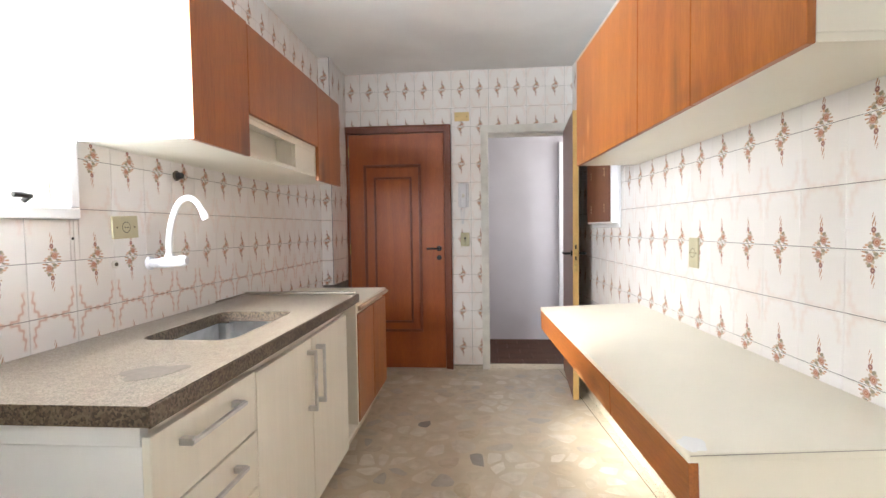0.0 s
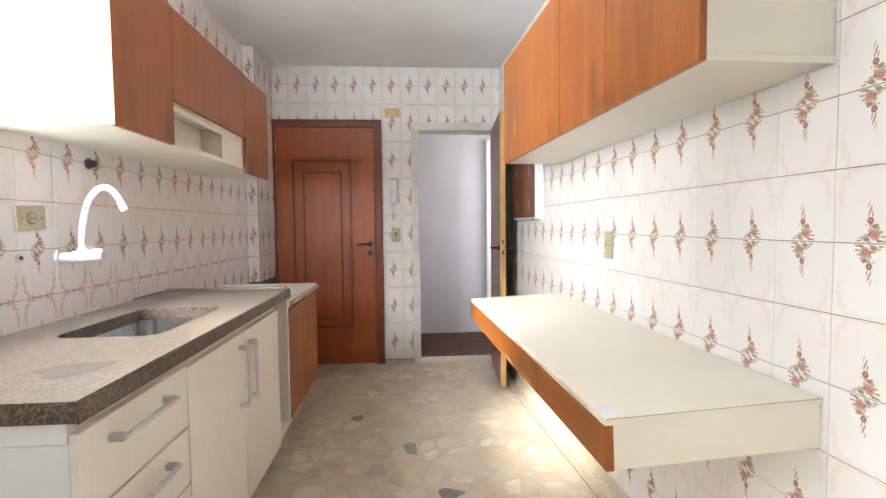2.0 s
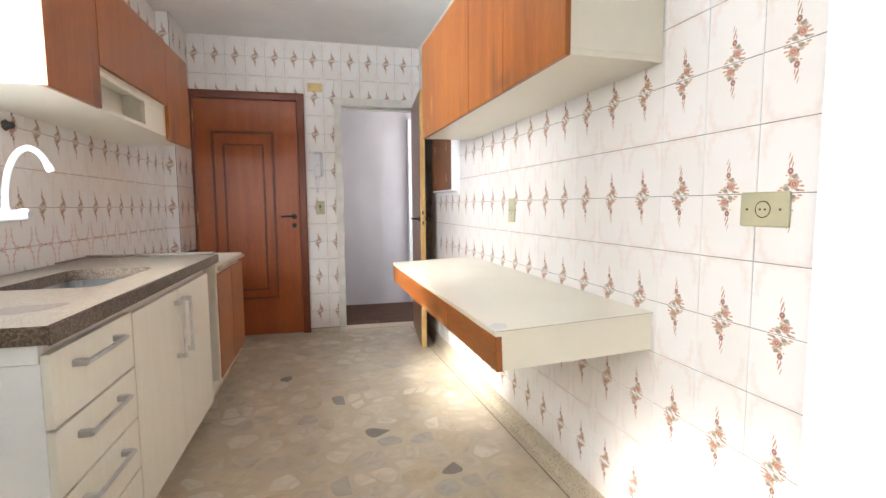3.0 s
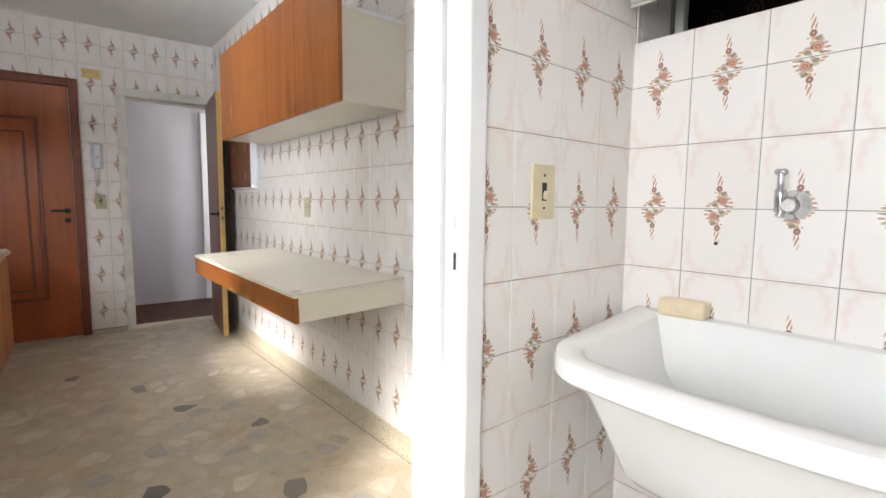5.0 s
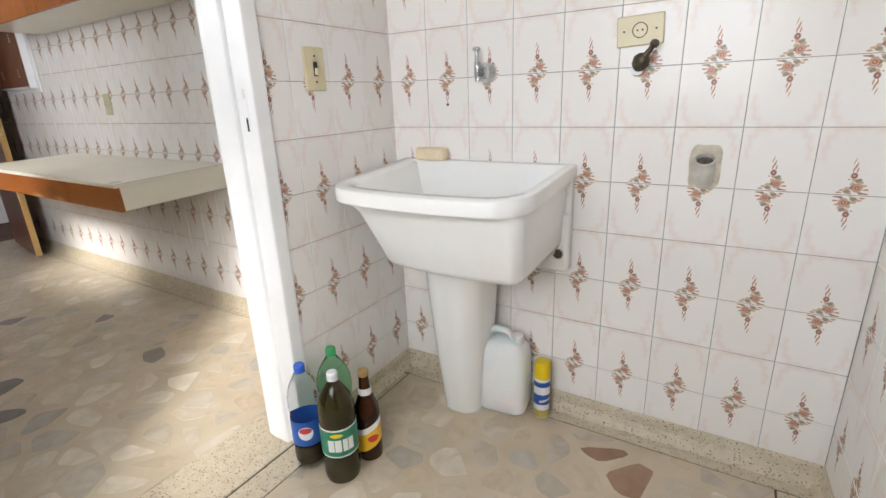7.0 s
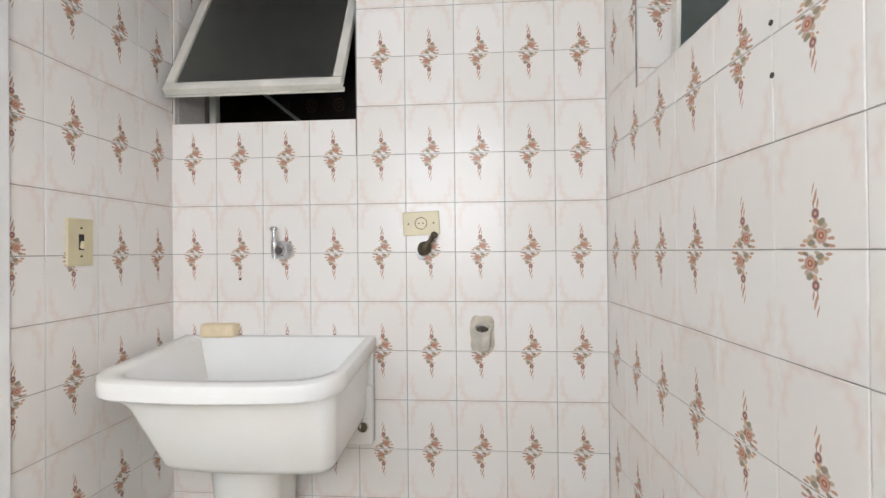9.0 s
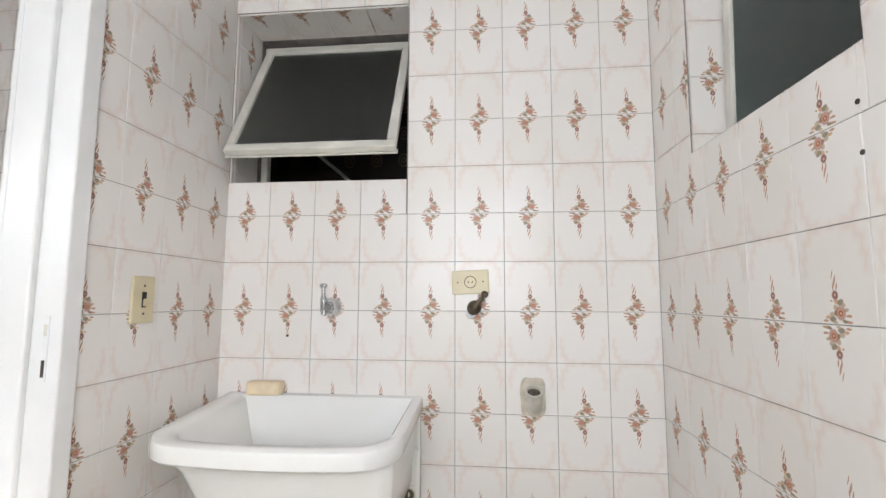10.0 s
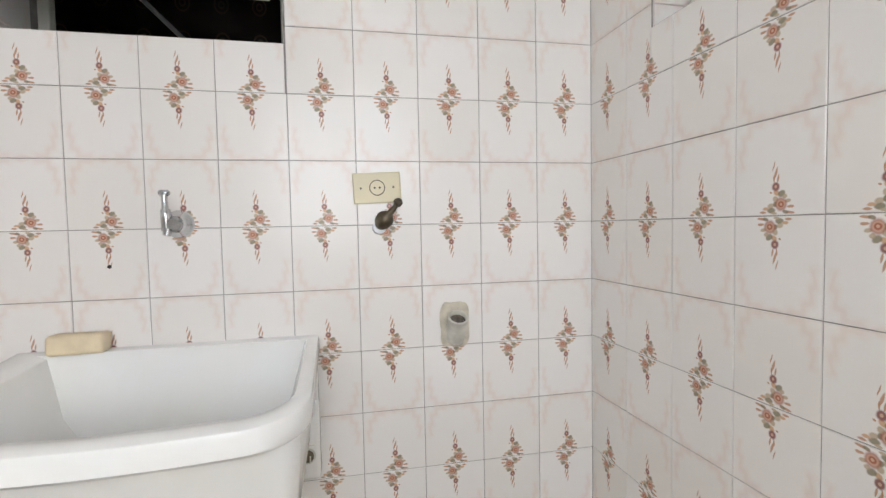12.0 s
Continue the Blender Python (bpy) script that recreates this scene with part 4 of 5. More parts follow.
def upper_left():
    c = thing("wall_cabinet", K, "white wall cabinet with orange-brown doors and an open niche", "wall cabinet")
    b0, t1, d = 1.435, 1.905, 0.352
    v0, v1, v2, v3 = 1.297, 1.635, 2.36, 2.735
    part("end_panel", box(0.0, d, v0, v0 + 0.016, b0, t1, 0.001), WHITE_BOARD, c, "white end panel")
    part("end_panel", box(0.0, d, v3 - 0.016, v3, b0, t1, 0.001), CREAM, c)
    part("bottom", box(0.0, d, v0 + 0.0165, v3 - 0.0165, b0, b0 + 0.016), CREAM, c)
    part("top", box(0.0, d, v0 + 0.0165, v3 - 0.0165, t1 - 0.016, t1), CREAM, c)
    part("back", box(0.0, 0.008, v0 + 0.0165, v3 - 0.0165, b0 + 0.0165, t1 - 0.0165), CREAM, c)
    for v in (v1, v2):
        part("partition", box(0.009, d, v - 0.008, v + 0.008, b0 + 0.0165, t1 - 0.0165), CREAM, c)
    part("niche_shelf", box(0.009, d, v1 + 0.009, v2 - 0.009, 1.578, 1.592), CREAM, c)
    # the niche's front is framed by cream boards round a shallow cubby
    part("niche_rail", box(d - 0.016, d - 0.001, v1 + 0.009, v2 - 0.009, 1.556, 1.577), CREAM, c)
    part("niche_post", box(d - 0.016, d - 0.001, 2.10, v2 - 0.009, b0 + 0.017, 1.555), CREAM, c)
    part("niche_back", box(d - 0.10, d - 0.09, v1 + 0.009, v2 - 0.009, b0 + 0.017, 1.577), CREAM, c)
    part("niche_side", box(d - 0.089, d - 0.017, 2.10, 2.112, b0 + 0.017, 1.577), CREAM, c)
    for a, e, z0, z1 in ((v0, v1 - 0.002, b0 - 0.004, t1), (v1 + 0.001, v2 - 0.002, 1.586, t1 - 0.004), (v2 + 0.001, v3, b0 - 0.018, t1 - 0.008)):
        part("door", box(d + 0.001, d + 0.018, a, e, z0, z1, 0.002), WOOD_LEFT, c, "orange-brown veneered door with darkened lower corner")


def wall_plate(name, m, w, h, label, category, material, kind="socket", turn=0.0):
    """A switch or socket plate; local -y faces the room."""
    p = thing(name, m @ pose(0, 0, 0, 0, turn, 0), label, category)
    part("plate", box(-w / 2, w / 2, -0.013, -0.0055, -h / 2, h / 2, 0.003), material, p)
    if kind == "switch":
        part("rocker_frame", box(-0.0075, 0.0075, -0.0145, -0.0131, -0.019, 0.019, 0.0008), DARK_HOLE, p)
        part("toggle", box(-0.0045, 0.0045, -0.024, -0.0146, -0.012, 0.006, 0.002), material, p, m=pose(0, 0, 0, 12, 0, 0))
        for z in (-0.034, 0.034):
            part("screw", disc(0.0028, 0.002, "Y", (0, -0.0136, z), seg=10), PEWTER, p)
    else:
        bm = bmesh.new()
        for i in range(28):
            a, c = 2 * math.pi * i / 28, 2 * math.pi * (i + 1) / 28
            q = []
            for r, y in ((0.0165, -0.0145), (0.0185, -0.0145)):
                q += [(r * math.cos(a), y, r * math.sin(a)), (r * math.cos(c), y, r * math.sin(c))]
            vs = [bm.verts.new(x) for x in q]
            bm.faces.new((vs[0], vs[2], vs[3], vs[1]))
        bmesh.ops.solidify(bm, geom=bm.faces[:], thickness=0.001)
        part("socket_ring", bm, BLACK, p)
        part("socket_face", disc(0.016, 0.002, "Y", (0, -0.0138, 0)), material, p)
        for x in (-0.006, 0.006):
            part("pin_hole", disc(0.0024, 0.001, "Y", (x, -0.0151, 0), seg=10), BLACK, p)
        for x in (-w * 0.34, w * 0.34):
            part("screw", disc(0.0026, 0.002, "Y", (x, -0.0136, 0), seg=10), PEWTER, p)
    return p


sink_cabinet()
brown_cabinet()
granite_top()
steel_sink()
swan_tap()
counter_end()
upper_left()
wall_plate("wall_socket", M_LEFT @ pose(1.471, 0, 1.182), 0.115, 0.075, "greenish aged plastic wall socket on tiles", "socket", PLATE_GREEN, turn=-2)
stub = thing("pipe_stub", M_LEFT @ pose(1.753, 0, 1.383), "dark capped pipe stub on tiles", "pipe stub")
part("cap", disc(0.016, 0.03, "Y", (0, -0.02, 0), r2=0.011, bevel=0.003), BLACK, stub)
part("nut", disc(0.02, 0.008, "Y", (0, -0.009, 0), seg=6), PEWTER, stub)
plug = thing("pipe_plug", M_LEFT @ pose(1.423, 0, 1.062), "small corroded round pipe plug on tiles", "pipe plug")
part("rim", disc(0.013, 0.006, "Y", (0, -0.008, 0), bevel=0.001), PVC, plug)
part("core", disc(0.006, 0.008, "Y", (0, -0.011, 0), seg=8), PEWTER, plug)


# ---- kitchen: table side ----
def upper_right():
    c = thing("wall_cabinet", R, "cream wall cabinet with orange-brown doors and an open end cubby", "wall cabinet")
    b0, t1, d = 1.470, 1.987, 0.308
    v0, v1, v2, v3 = 0.732, 1.14, 1.505, 2.335
    part("end_panel", box(-d + 0.018, -0.006, v0, v0 + 0.016, b0 + 0.017, 1.806, 0.001), CREAM, c)
    part("cubby_shelf", box(-d + 0.018, -0.006, v0 - 0.002, v1, 1.807, 1.824, 0.001), WHITE_BOARD, c)
    part("cubby_back", box(-d + 0.018, -0.006, v1 - 0.02, v1 - 0.004, 1.8245, t1 - 0.0165), CREAM, c)
    part("end_panel", box(-d + 0.018, -0.006, v3 - 0.016, v3, b0 + 0.017, t1 - 0.0165, 0.001), CREAM, c)
    part("bottom", box(-d + 0.018, -0.006, v0, v3, b0, b0 + 0.0165, 0.001), CREAM, c)
    part("top", box(-d + 0.018, -0.006, v1 - 0.02, v3, t1 - 0.016, t1, 0.001), CREAM, c)
    part("back", box(-0.014, -0.0065, v0 + 0.017, v3 - 0.017, b0 + 0.017, 1.806), CREAM, c)
    for a, e in ((v0 - 0.002, v1 - 0.002), (v1 + 0.002, v2 - 0.002), (v2 + 0.003, v3)):
        part("door", box(-d, -d + 0.017, a, e, b0 - 0.002, t1, 0.002), WOOD_RIGHT, c, "orange-brown veneered door with worn lower edge")
    return c


def wall_table():
    t = thing("wall_table", R @ pose(-0.006, 0, 0.772) @ pose(0, 0, 0, 0, -2.2, 0), "cream laminate wall table with an orange-brown wooden apron", "table")
    d, v0, v1 = 0.490, 0.735, 2.33
    part("tabletop", box(-d, 0.0, v0, v1, -0.017, 0.0, 0.003), CREAM, t)
    part("end_apron", box(-d + 0.02, -0.004, v0 + 0.004, v0 + 0.02, -0.112, -0.0175, 0.001), CREAM, t)
    part("end_apron", box(-d + 0.02, -0.004, v1 - 0.02, v1 - 0.004, -0.112, -0.0175, 0.001), CREAM, t)
    for a, e in ((v0 + 0.002, 1.193), (1.196, v1)):
        part("front_apron", box(-d + 0.001, -d + 0.019, a, e, -0.113, -0.0175, 0.0015), WOOD_APRON, t, "scuffed orange-brown wooden apron")
    # white patch painted where the sun glints off the table's corner
    bm = disc(1.0, 0.0006, "Z", (0, 0, 0), seg=32)
    for v in bm.verts:
        a = math.atan2(v.co.y, v.co.x)
        k = 1 + 0.14 * math.sin(2 * a + 1) + 0.10 * math.sin(5 * a)
        v.co.x, v.co.y = v.co.x * 0.022 * k, v.co.y * 0.034 * k
    part("glint_spot", bm, mat("white sun glint on laminate", (0.90, 0.90, 0.89), 0.25, vary=0.03), t, "sun glint painted as a white spot at the corner", m=pose(-d + 0.026, v0 + 0.040, 0.0006))
    part("edge_joint", box(-d + 0.004, -0.002, v0 - 0.0006, v0 + 0.0004, -0.0032, -0.0020), PEWTER_LINE, t)
    part("underside", box(-d + 0.02, -0.004, v0 + 0.021, v1 - 0.021, -0.06, -0.045), CREAM, t)
    part("bracket", box(-0.012, -0.002, 0.93, 0.942, -0.15, -0.113, 0.001), BLACK, t, "dark wall bracket")
    return t


def meter_box():
    b = thing("fuse_box", R, "wall fuse box with a dark brown cover and white body", "fuse box")
    part("body", box(-0.048, -0.006, 2.62, 3.12, 1.18, 1.58, 0.004), WHITE_PAINT, b)
    part("cover", box(-0.056, -0.0485, 2.625, 3.10, 1.19, 1.57, 0.003), WOOD_DARK, b, "dark brown cover")
    part("flange", box(-0.012, -0.006, 2.575, 3.14, 1.155, 1.605, 0.002), WHITE_PAINT, b)
    for v, z in ((2.72, 1.27), (2.72, 1.48), (3.0, 1.27), (3.0, 1.48)):
        for k in (-0.018, 0, 0.018):
            part("vent_hole", disc(0.005, 0.003, "X", (-0.057, v, z + k), seg=10), PLATE, b)


upper_right()
wall_table()
meter_box()
wall_plate("wall_socket", M_RIGHT @ pose(-1.735, 0, 1.057), 0.072, 0.115, "greenish aged plastic wall socket on tiles", "socket", PLATE_GREEN)
wall_plate("wall_socket", M_RIGHT @ pose(-0.40, 0, 1.069), 0.115, 0.075, "greenish aged plastic wall socket on tiles near the opening", "socket", PLATE_GREEN)

# ---- kitchen: end wall ----
wall_plate("light_switch", M_FAR @ pose(1.064, 0, 1.071), 0.072, 0.112, "greenish aged plastic light switch between two doors", "light switch", PLATE_GREEN, "switch")
tag = thing("junction_plate", M_FAR @ pose(1.048, 0, 2.064), "yellowed blank junction plate on tiles", "cover plate")
part("plate", box(-0.06, 0.06, -0.012, -0.0055, -0.036, 0.036, 0.003), mat("yellowed blank plastic", (0.72, 0.53, 0.24), 0.4, vary=0.15, scale=12), tag)
for x in (-0.04, 0.04):
    part("screw", disc(0.003, 0.002, "Y", (x, -0.0125, 0), seg=10), PEWTER, tag)


def intercom():
    p = thing("intercom_phone", M_FAR @ pose(1.055, 0, 1.43), "white plastic intercom handset with a coiled cord", "intercom")
    part("base", box(-0.042, 0.042, -0.026, -0.0055, -0.095, 0.10, 0.008, 3), PLASTIC, p)
    part("handset", box(-0.028, 0.028, -0.058, -0.0265, -0.10, 0.095, 0.012, 3), PLASTIC, p)
    part("key", box(-0.010, 0.010, -0.0605, -0.0582, -0.02, 0.01, 0.001), PVC, p)
    pts = []
    for i in range(140):
        s = i / 139
        z = -0.10 - 0.13 * math.sin(math.pi * min(s * 1.05, 1))
        pts.append((-0.022 + 0.03 * s + 0.006 * math.cos(i * 0.9), -0.03 + 0.006 * math.sin(i * 0.9), z))
    part("cord", tube(pts, 0.0022, 6), PLASTIC, p, "coiled white cord", smooth=True)


intercom()


# ---- laundry ----
def rounded(w0, w1, d, r, z, bow=0.0, n=7):
    """A loop seen from above: y from w0 to w1, x from -d to 0 (the wall), with round front corners and a bowed front."""
    pts = [(0.0, w0), (-d + r, w0)]
    for i in range(1, n + 1):
        a = math.pi / 2 * i / n
        pts.append((-d + r - r * math.sin(a), w0 + r - r * math.cos(a)))
    m = 8
    for i in range(1, m):
        s = i / m
        pts.append((-d, w0 + r + (w1 - w0 - 2 * r) * s))
    for i in range(0, n + 1):
        a = math.pi / 2 * (1 - i / n)
        pts.append((-d + r - r * math.sin(a), w1 - r + r * math.cos(a)))
    pts += [(0.0, w1)]
    mid, half = (w0 + w1) / 2, (w1 - w0) / 2
    return [(x - (bow * (1 - ((y - mid) / half) ** 2) * min(1.0, -x / d) if d else 0), y, z) for x, y in pts]


def skin(loops, cap0=False, cap1=False):
    bm = bmesh.new()
    rings = [[bm.verts.new(p) for p in lp] for lp in loops]
    n = len(rings[0])
    for a, c in zip(rings, rings[1:]):
        for i in range(n):
            bm.faces.new((a[i], a[(i + 1) % n], c[(i + 1) % n], c[i]))
    if cap0:
        bm.faces.new(rings[0][::-1])
    if cap1:
        bm.faces.new(rings[-1])
    bmesh.ops.recalc_face_normals(bm, faces=bm.faces)
    return bm


def tub(back0, back1, front0, front1, d, r, z, bow=0.0):
    """A loop that narrows from the wall to a bowed front, sinking a little on the way."""
    mid, half = (back0 + back1) / 2, (back1 - back0) / 2
    out = []
    for x, y, zz in rounded(back0, back1, d, r, z, bow):
        s, k = min(1.0, -x / d), (y - mid) / half
        edge0, edge1 = back0 + (front0 - back0) * s, back1 + (front1 - back1) * s
        out.append((x, (edge0 + edge1) / 2 + k * (edge1 - edge0) / 2, zz + 0.026 * x / 0.5))
    return out


def laundry_basin():
    """A deep wall basin on a tapered pedestal; local x=0 is the wall, local y runs along it."""
    t = thing("laundry_basin", pose(EAST - 0.006, 0, 0), "white glazed ceramic laundry basin on a tapered pedestal", "laundry basin")
    top = 0.832
    a, b, c, e = -0.914, -0.300, -0.924, -0.336
    outer = [(a + 0.016, b - 0.02, c + 0.020, e - 0.026, 0.418, 0.075, top - 0.046, 0.026), (a + 0.003, b - 0.004, c + 0.004, e - 0.006, 0.438, 0.09, top - 0.044, 0.030),
             (a, b, c, e, 0.443, 0.095, top - 0.038, 0.031), (a, b, c, e, 0.444, 0.095, top - 0.011, 0.031),
             (a + 0.002, b - 0.002, c + 0.002, e - 0.002, 0.441, 0.094, top - 0.003, 0.031), (a + 0.008, b - 0.008, c + 0.008, e - 0.008, 0.434, 0.09, top, 0.030)]
    inner = [(a + 0.024, b - 0.060, c + 0.028, e - 0.034, 0.408, 0.075, top - 0.001, 0.026), (a + 0.030, b - 0.078, c + 0.036, e - 0.044, 0.398, 0.07, top - 0.009, 0.024),
             (a + 0.05, b - 0.11, c + 0.055, e - 0.085, 0.37, 0.06, top - 0.13, 0.02), (a + 0.085, b - 0.16, c + 0.09, e - 0.13, 0.33, 0.05, top - 0.215, 0.01), (a + 0.14, b - 0.22, c + 0.15, e - 0.2, 0.26, 0.05, top - 0.235, 0.0)]
    loops = [tub(*q) for q in outer]
    for q in inner:
        loops.append([(min(x, -0.035 - (0.016 if q[6] < top - 0.05 else 0)), y, zz) for x, y, zz in tub(*q)])
    part("rim_and_bowl", skin(loops, False, True), TANK, t, smooth=True)
    under = [(a + 0.018, b - 0.024, c + 0.022, e - 0.030, 0.416, 0.05, top - 0.045, 0.026), (a + 0.018, b - 0.045, c + 0.020, e - 0.075, 0.404, 0.034, top - 0.075, 0.022),
             (a + 0.020, b - 0.095, c + 0.026, e - 0.105, 0.384, 0.030, top - 0.145, 0.02), (a + 0.024, b - 0.145, c + 0.034, e - 0.132, 0.362, 0.028, top - 0.222, 0.018),
             (a + 0.030, b - 0.165, c + 0.044, e - 0.146, 0.350, 0.028, top - 0.240, 0.016), (a + 0.045, b - 0.19, c + 0.07, e - 0.17, 0.325, 0.03, top - 0.254, 0.01), (a + 0.09, b - 0.23, c + 0.12, e - 0.2, 0.27, 0.03, top - 0.272, 0.0)]
    part("body", skin([tub(*u) for u in under], False, True), TANK, t, smooth=True)
    part("back_plate", box(-0.05, 0.0, a + 0.002, b - 0.19, 0.512, 0.69, 0.010, 3), TANK, t, smooth=True)
    part("back_edge", box(-0.032, 0.0, a + 0.004, b - 0.01, 0.68, top - 0.012, 0.006, 3), TANK, t, smooth=True)
    part("overflow_hole", disc(0.014, 0.008, "X", (-0.0515, a + 0.030, 0.570), seg=20), PEWTER, t, "dark round overflow hole")
    part("overflow_rim", disc(0.018, 0.003, "X", (-0.0508, a + 0.030, 0.570), seg=20), PVC, t)
    part("maker_mark", box(-0.0512, -0.0502, a + 0.014, a + 0.042, 0.592, 0.595), PVC, t)
    part("bolt_mark", disc(0.006, 0.002, "Y", (-0.13, a + 0.0175, 0.60), seg=12), PVC, t)
    py = -0.595
    ped = [rounded(py - w, py + w, d, r, z) for w, d, r, z in ((0.100, 0.255, 0.07, 0.575), (0.096, 0.245, 0.07, 0.52), (0.089, 0.235, 0.065, 0.40), (0.078, 0.215, 0.06, 0.20), (0.066, 0.195, 0.055, 0.03), (0.064, 0.19, 0.05, 0.0))]
    part("pedestal", skin([[(min(x, -0.06), y, z) for x, y, z in lp] for lp in ped], True, True), TANK, t, smooth=True)


laundry_basin()
soap = thing("soap_bar", pose(EAST - 0.036, -0.435, 0.830, 0, 3, 3), "used bar of yellow laundry soap on the basin rim", "soap")
bm = box(-0.024, 0.024, -0.052, 0.052, 0, 0.042, 0.008, 3)
for v in bm.verts:
    v.co += Vector((0.003 * noise.noise(v.co * 40), 0.003 * noise.noise(v.co * 30 + Vector((5, 0, 0))), 0))
part("bar", bm, SOAP, soap, smooth=True)
wall_plate("light_switch", M_NORTH @ pose(-0.362, 0, 1.117), 0.075, 0.115, "yellowed plastic light switch on tiles", "light switch", PLATE, "switch")
wall_plate("wall_socket", M_EAST @ pose(0.797, 0, 1.172), 0.112, 0.072, "crooked yellowed plastic wall socket on tiles", "socket", PLATE, turn=-2.5)


def wall_valve():
    v = thing("wall_tap", M_EAST @ pose(0.367, -0.005, 1.094), "worn chrome wall valve with a small lever", "tap")
    part("flange", lathe([(0.030, 0.0), (0.031, 0.004), (0.028, 0.010), (0.019, 0.020), (0.016, 0.030), (0.0165, 0.038), (0.012, 0.042)], 28), CHROME, v, m=pose(0, 0, 0, 90, 0, 0), smooth=True)
    part("stem", tube([(-0.016, -0.03, -0.014), (-0.016, -0.032, 0.014), (-0.017, -0.033, 0.03), (-0.017, -0.034, 0.034), (-0.017, -0.036, 0.062)], 0.008, 12, [0.011, 0.011, 0.010, 0.0065, 0.006]), CHROME, v, smooth=True)
    part("lever", tube([(-0.028, -0.036, 0.066), (-0.024, -0.036, 0.066), (-0.010, -0.036, 0.066), (-0.006, -0.036, 0.066)], 0.006, 10, [0.004, 0.007, 0.007, 0.004]), CHROME, v, smooth=True)
    part("outlet", tube([(-0.012, -0.032, -0.008), (-0.016, -0.036, -0.024)], 0.008, 10), CHROME, v, smooth=True)


def old_spigot():
    s = thing("pipe_spigot", M_EAST @ pose(0.815, -0.005, 1.098), "tarnished old spigot with white sealing tape", "spigot")
    part("seal", tube([(-0.018, 0.0, -0.022), (-0.015, -0.022, -0.018)], 0.015, 12, [0.014, 0.016]), PLASTIC, s, smooth=True)
    part("body", tube([(-0.014, -0.018, -0.014), (-0.010, -0.026, -0.008), (-0.004, -0.036, 0.0), (0.002, -0.042, 0.006), (0.006, -0.046, 0.011)], 0.012, 14, [0.013, 0.019, 0.021, 0.017, 0.010]), PEWTER, s, smooth=True)
    part("lever", tube([(0.004, -0.045, 0.010), (0.015, -0.049, 0.022), (0.022, -0.05, 0.032)], 0.006, 10, [0.008, 0.0065, 0.0055]), PEWTER, s, smooth=True)
    part("tip", tube([(0.019, -0.05, 0.030), (0.023, -0.05, 0.034), (0.028, -0.05, 0.040), (0.031, -0.05, 0.045)], 0.01, 12, [0.005, 0.0105, 0.0105, 0.005]), PEWTER, s, smooth=True)


def broken_outlet():
    h = thing("drain_outlet", M_EAST @ pose(0.979, -0.005, 0.833), "open grey drain pipe in a rough cement patch", "pipe outlet")
    bm = disc(1.0, 0.004, "Y", (0, -0.0021, 0), seg=36)
    for v in bm.verts:
        a = math.atan2(v.co.z, v.co.x)
        k = 1 + 0.07 * noise.noise(Vector((math.cos(a) * 3, math.sin(a) * 3, 0.5)))
        sx, sz = v.co.x, v.co.z
        v.co.x = 0.036 * k * max(-1, min(1, sx * 1.25))
        v.co.z = 0.054 * k * max(-1, min(1, sz * 1.25)) + 0.004
    part("cement_patch", bm, PATCH, h, "rough grey cement patch")
    pm = pose(0, -0.026, 0.006, 34, 0, 0)
    pipe = lathe([(0.023, -0.045), (0.0245, 0.0), (0.0245, 0.028), (0.0205, 0.029), (0.0195, -0.03), (0.001, -0.03)], 24)
    part("pipe", pipe, PVC, h, "aged grey pipe end", m=pm, smooth=True)
    part("hollow", disc(0.0195, 0.002, "Z", (0, 0, 0.016), seg=20), mat("crumbled dirt", (0.17, 0.14, 0.115), 0.9, vary=0.6, scale=90, bump=0.8, bump_scale=120), h, "crumbled dirt in the pipe", m=pm)


wall_valve()
old_spigot()
broken_outlet()

PET_CLEAR = glass("clear bottle plastic", (0.95, 0.97, 0.98), 0.05, 1.06)
PET_GREEN = glass("green bottle plastic", (0.42, 0.80, 0.50), 0.05, 1.08)
PET_DARK = mat("dark olive bottle with contents", (0.045, 0.036, 0.008), 0.08, vary=0.4, scale=14, Transmission_Weight=0.25)
BROWN_GLASS = mat("brown bottle glass", (0.045, 0.012, 0.004), 0.06, vary=0.3, scale=10)
GREEN_FILL = mat("dark brown liquid", (0.05, 0.035, 0.02), 0.2, vary=0.3)
LABEL_GREEN = mat("green label paper", (0.02, 0.22, 0.13), 0.45, vary=0.1)
LABEL_WHITE = mat("white label paper", (0.80, 0.80, 0.78), 0.45, vary=0.06)
LABEL_BLUE = mat("blue label paper", (0.02, 0.10, 0.42), 0.45, vary=0.1)
LABEL_RED = mat("red label print", (0.60, 0.04, 0.03), 0.45, vary=0.1)
LABEL_YELLOW = mat("yellow label paper", (0.80, 0.48, 0.02), 0.45, vary=0.1)
CAP_BLUE = mat("blue cap plastic", (0.02, 0.10, 0.55), 0.35, vary=0.1)
CAP_GREEN = mat("green cap plastic", (0.03, 0.33, 0.10), 0.35, vary=0.1)
CAP_YELLOW = mat("yellow cap plastic", (0.85, 0.60, 0.01), 0.35, vary=0.08)
JUG_MAT = mat("translucent white plastic", (0.80, 0.82, 0.82), 0.4, vary=0.06, scale=6, Subsurface_Weight=0.3)


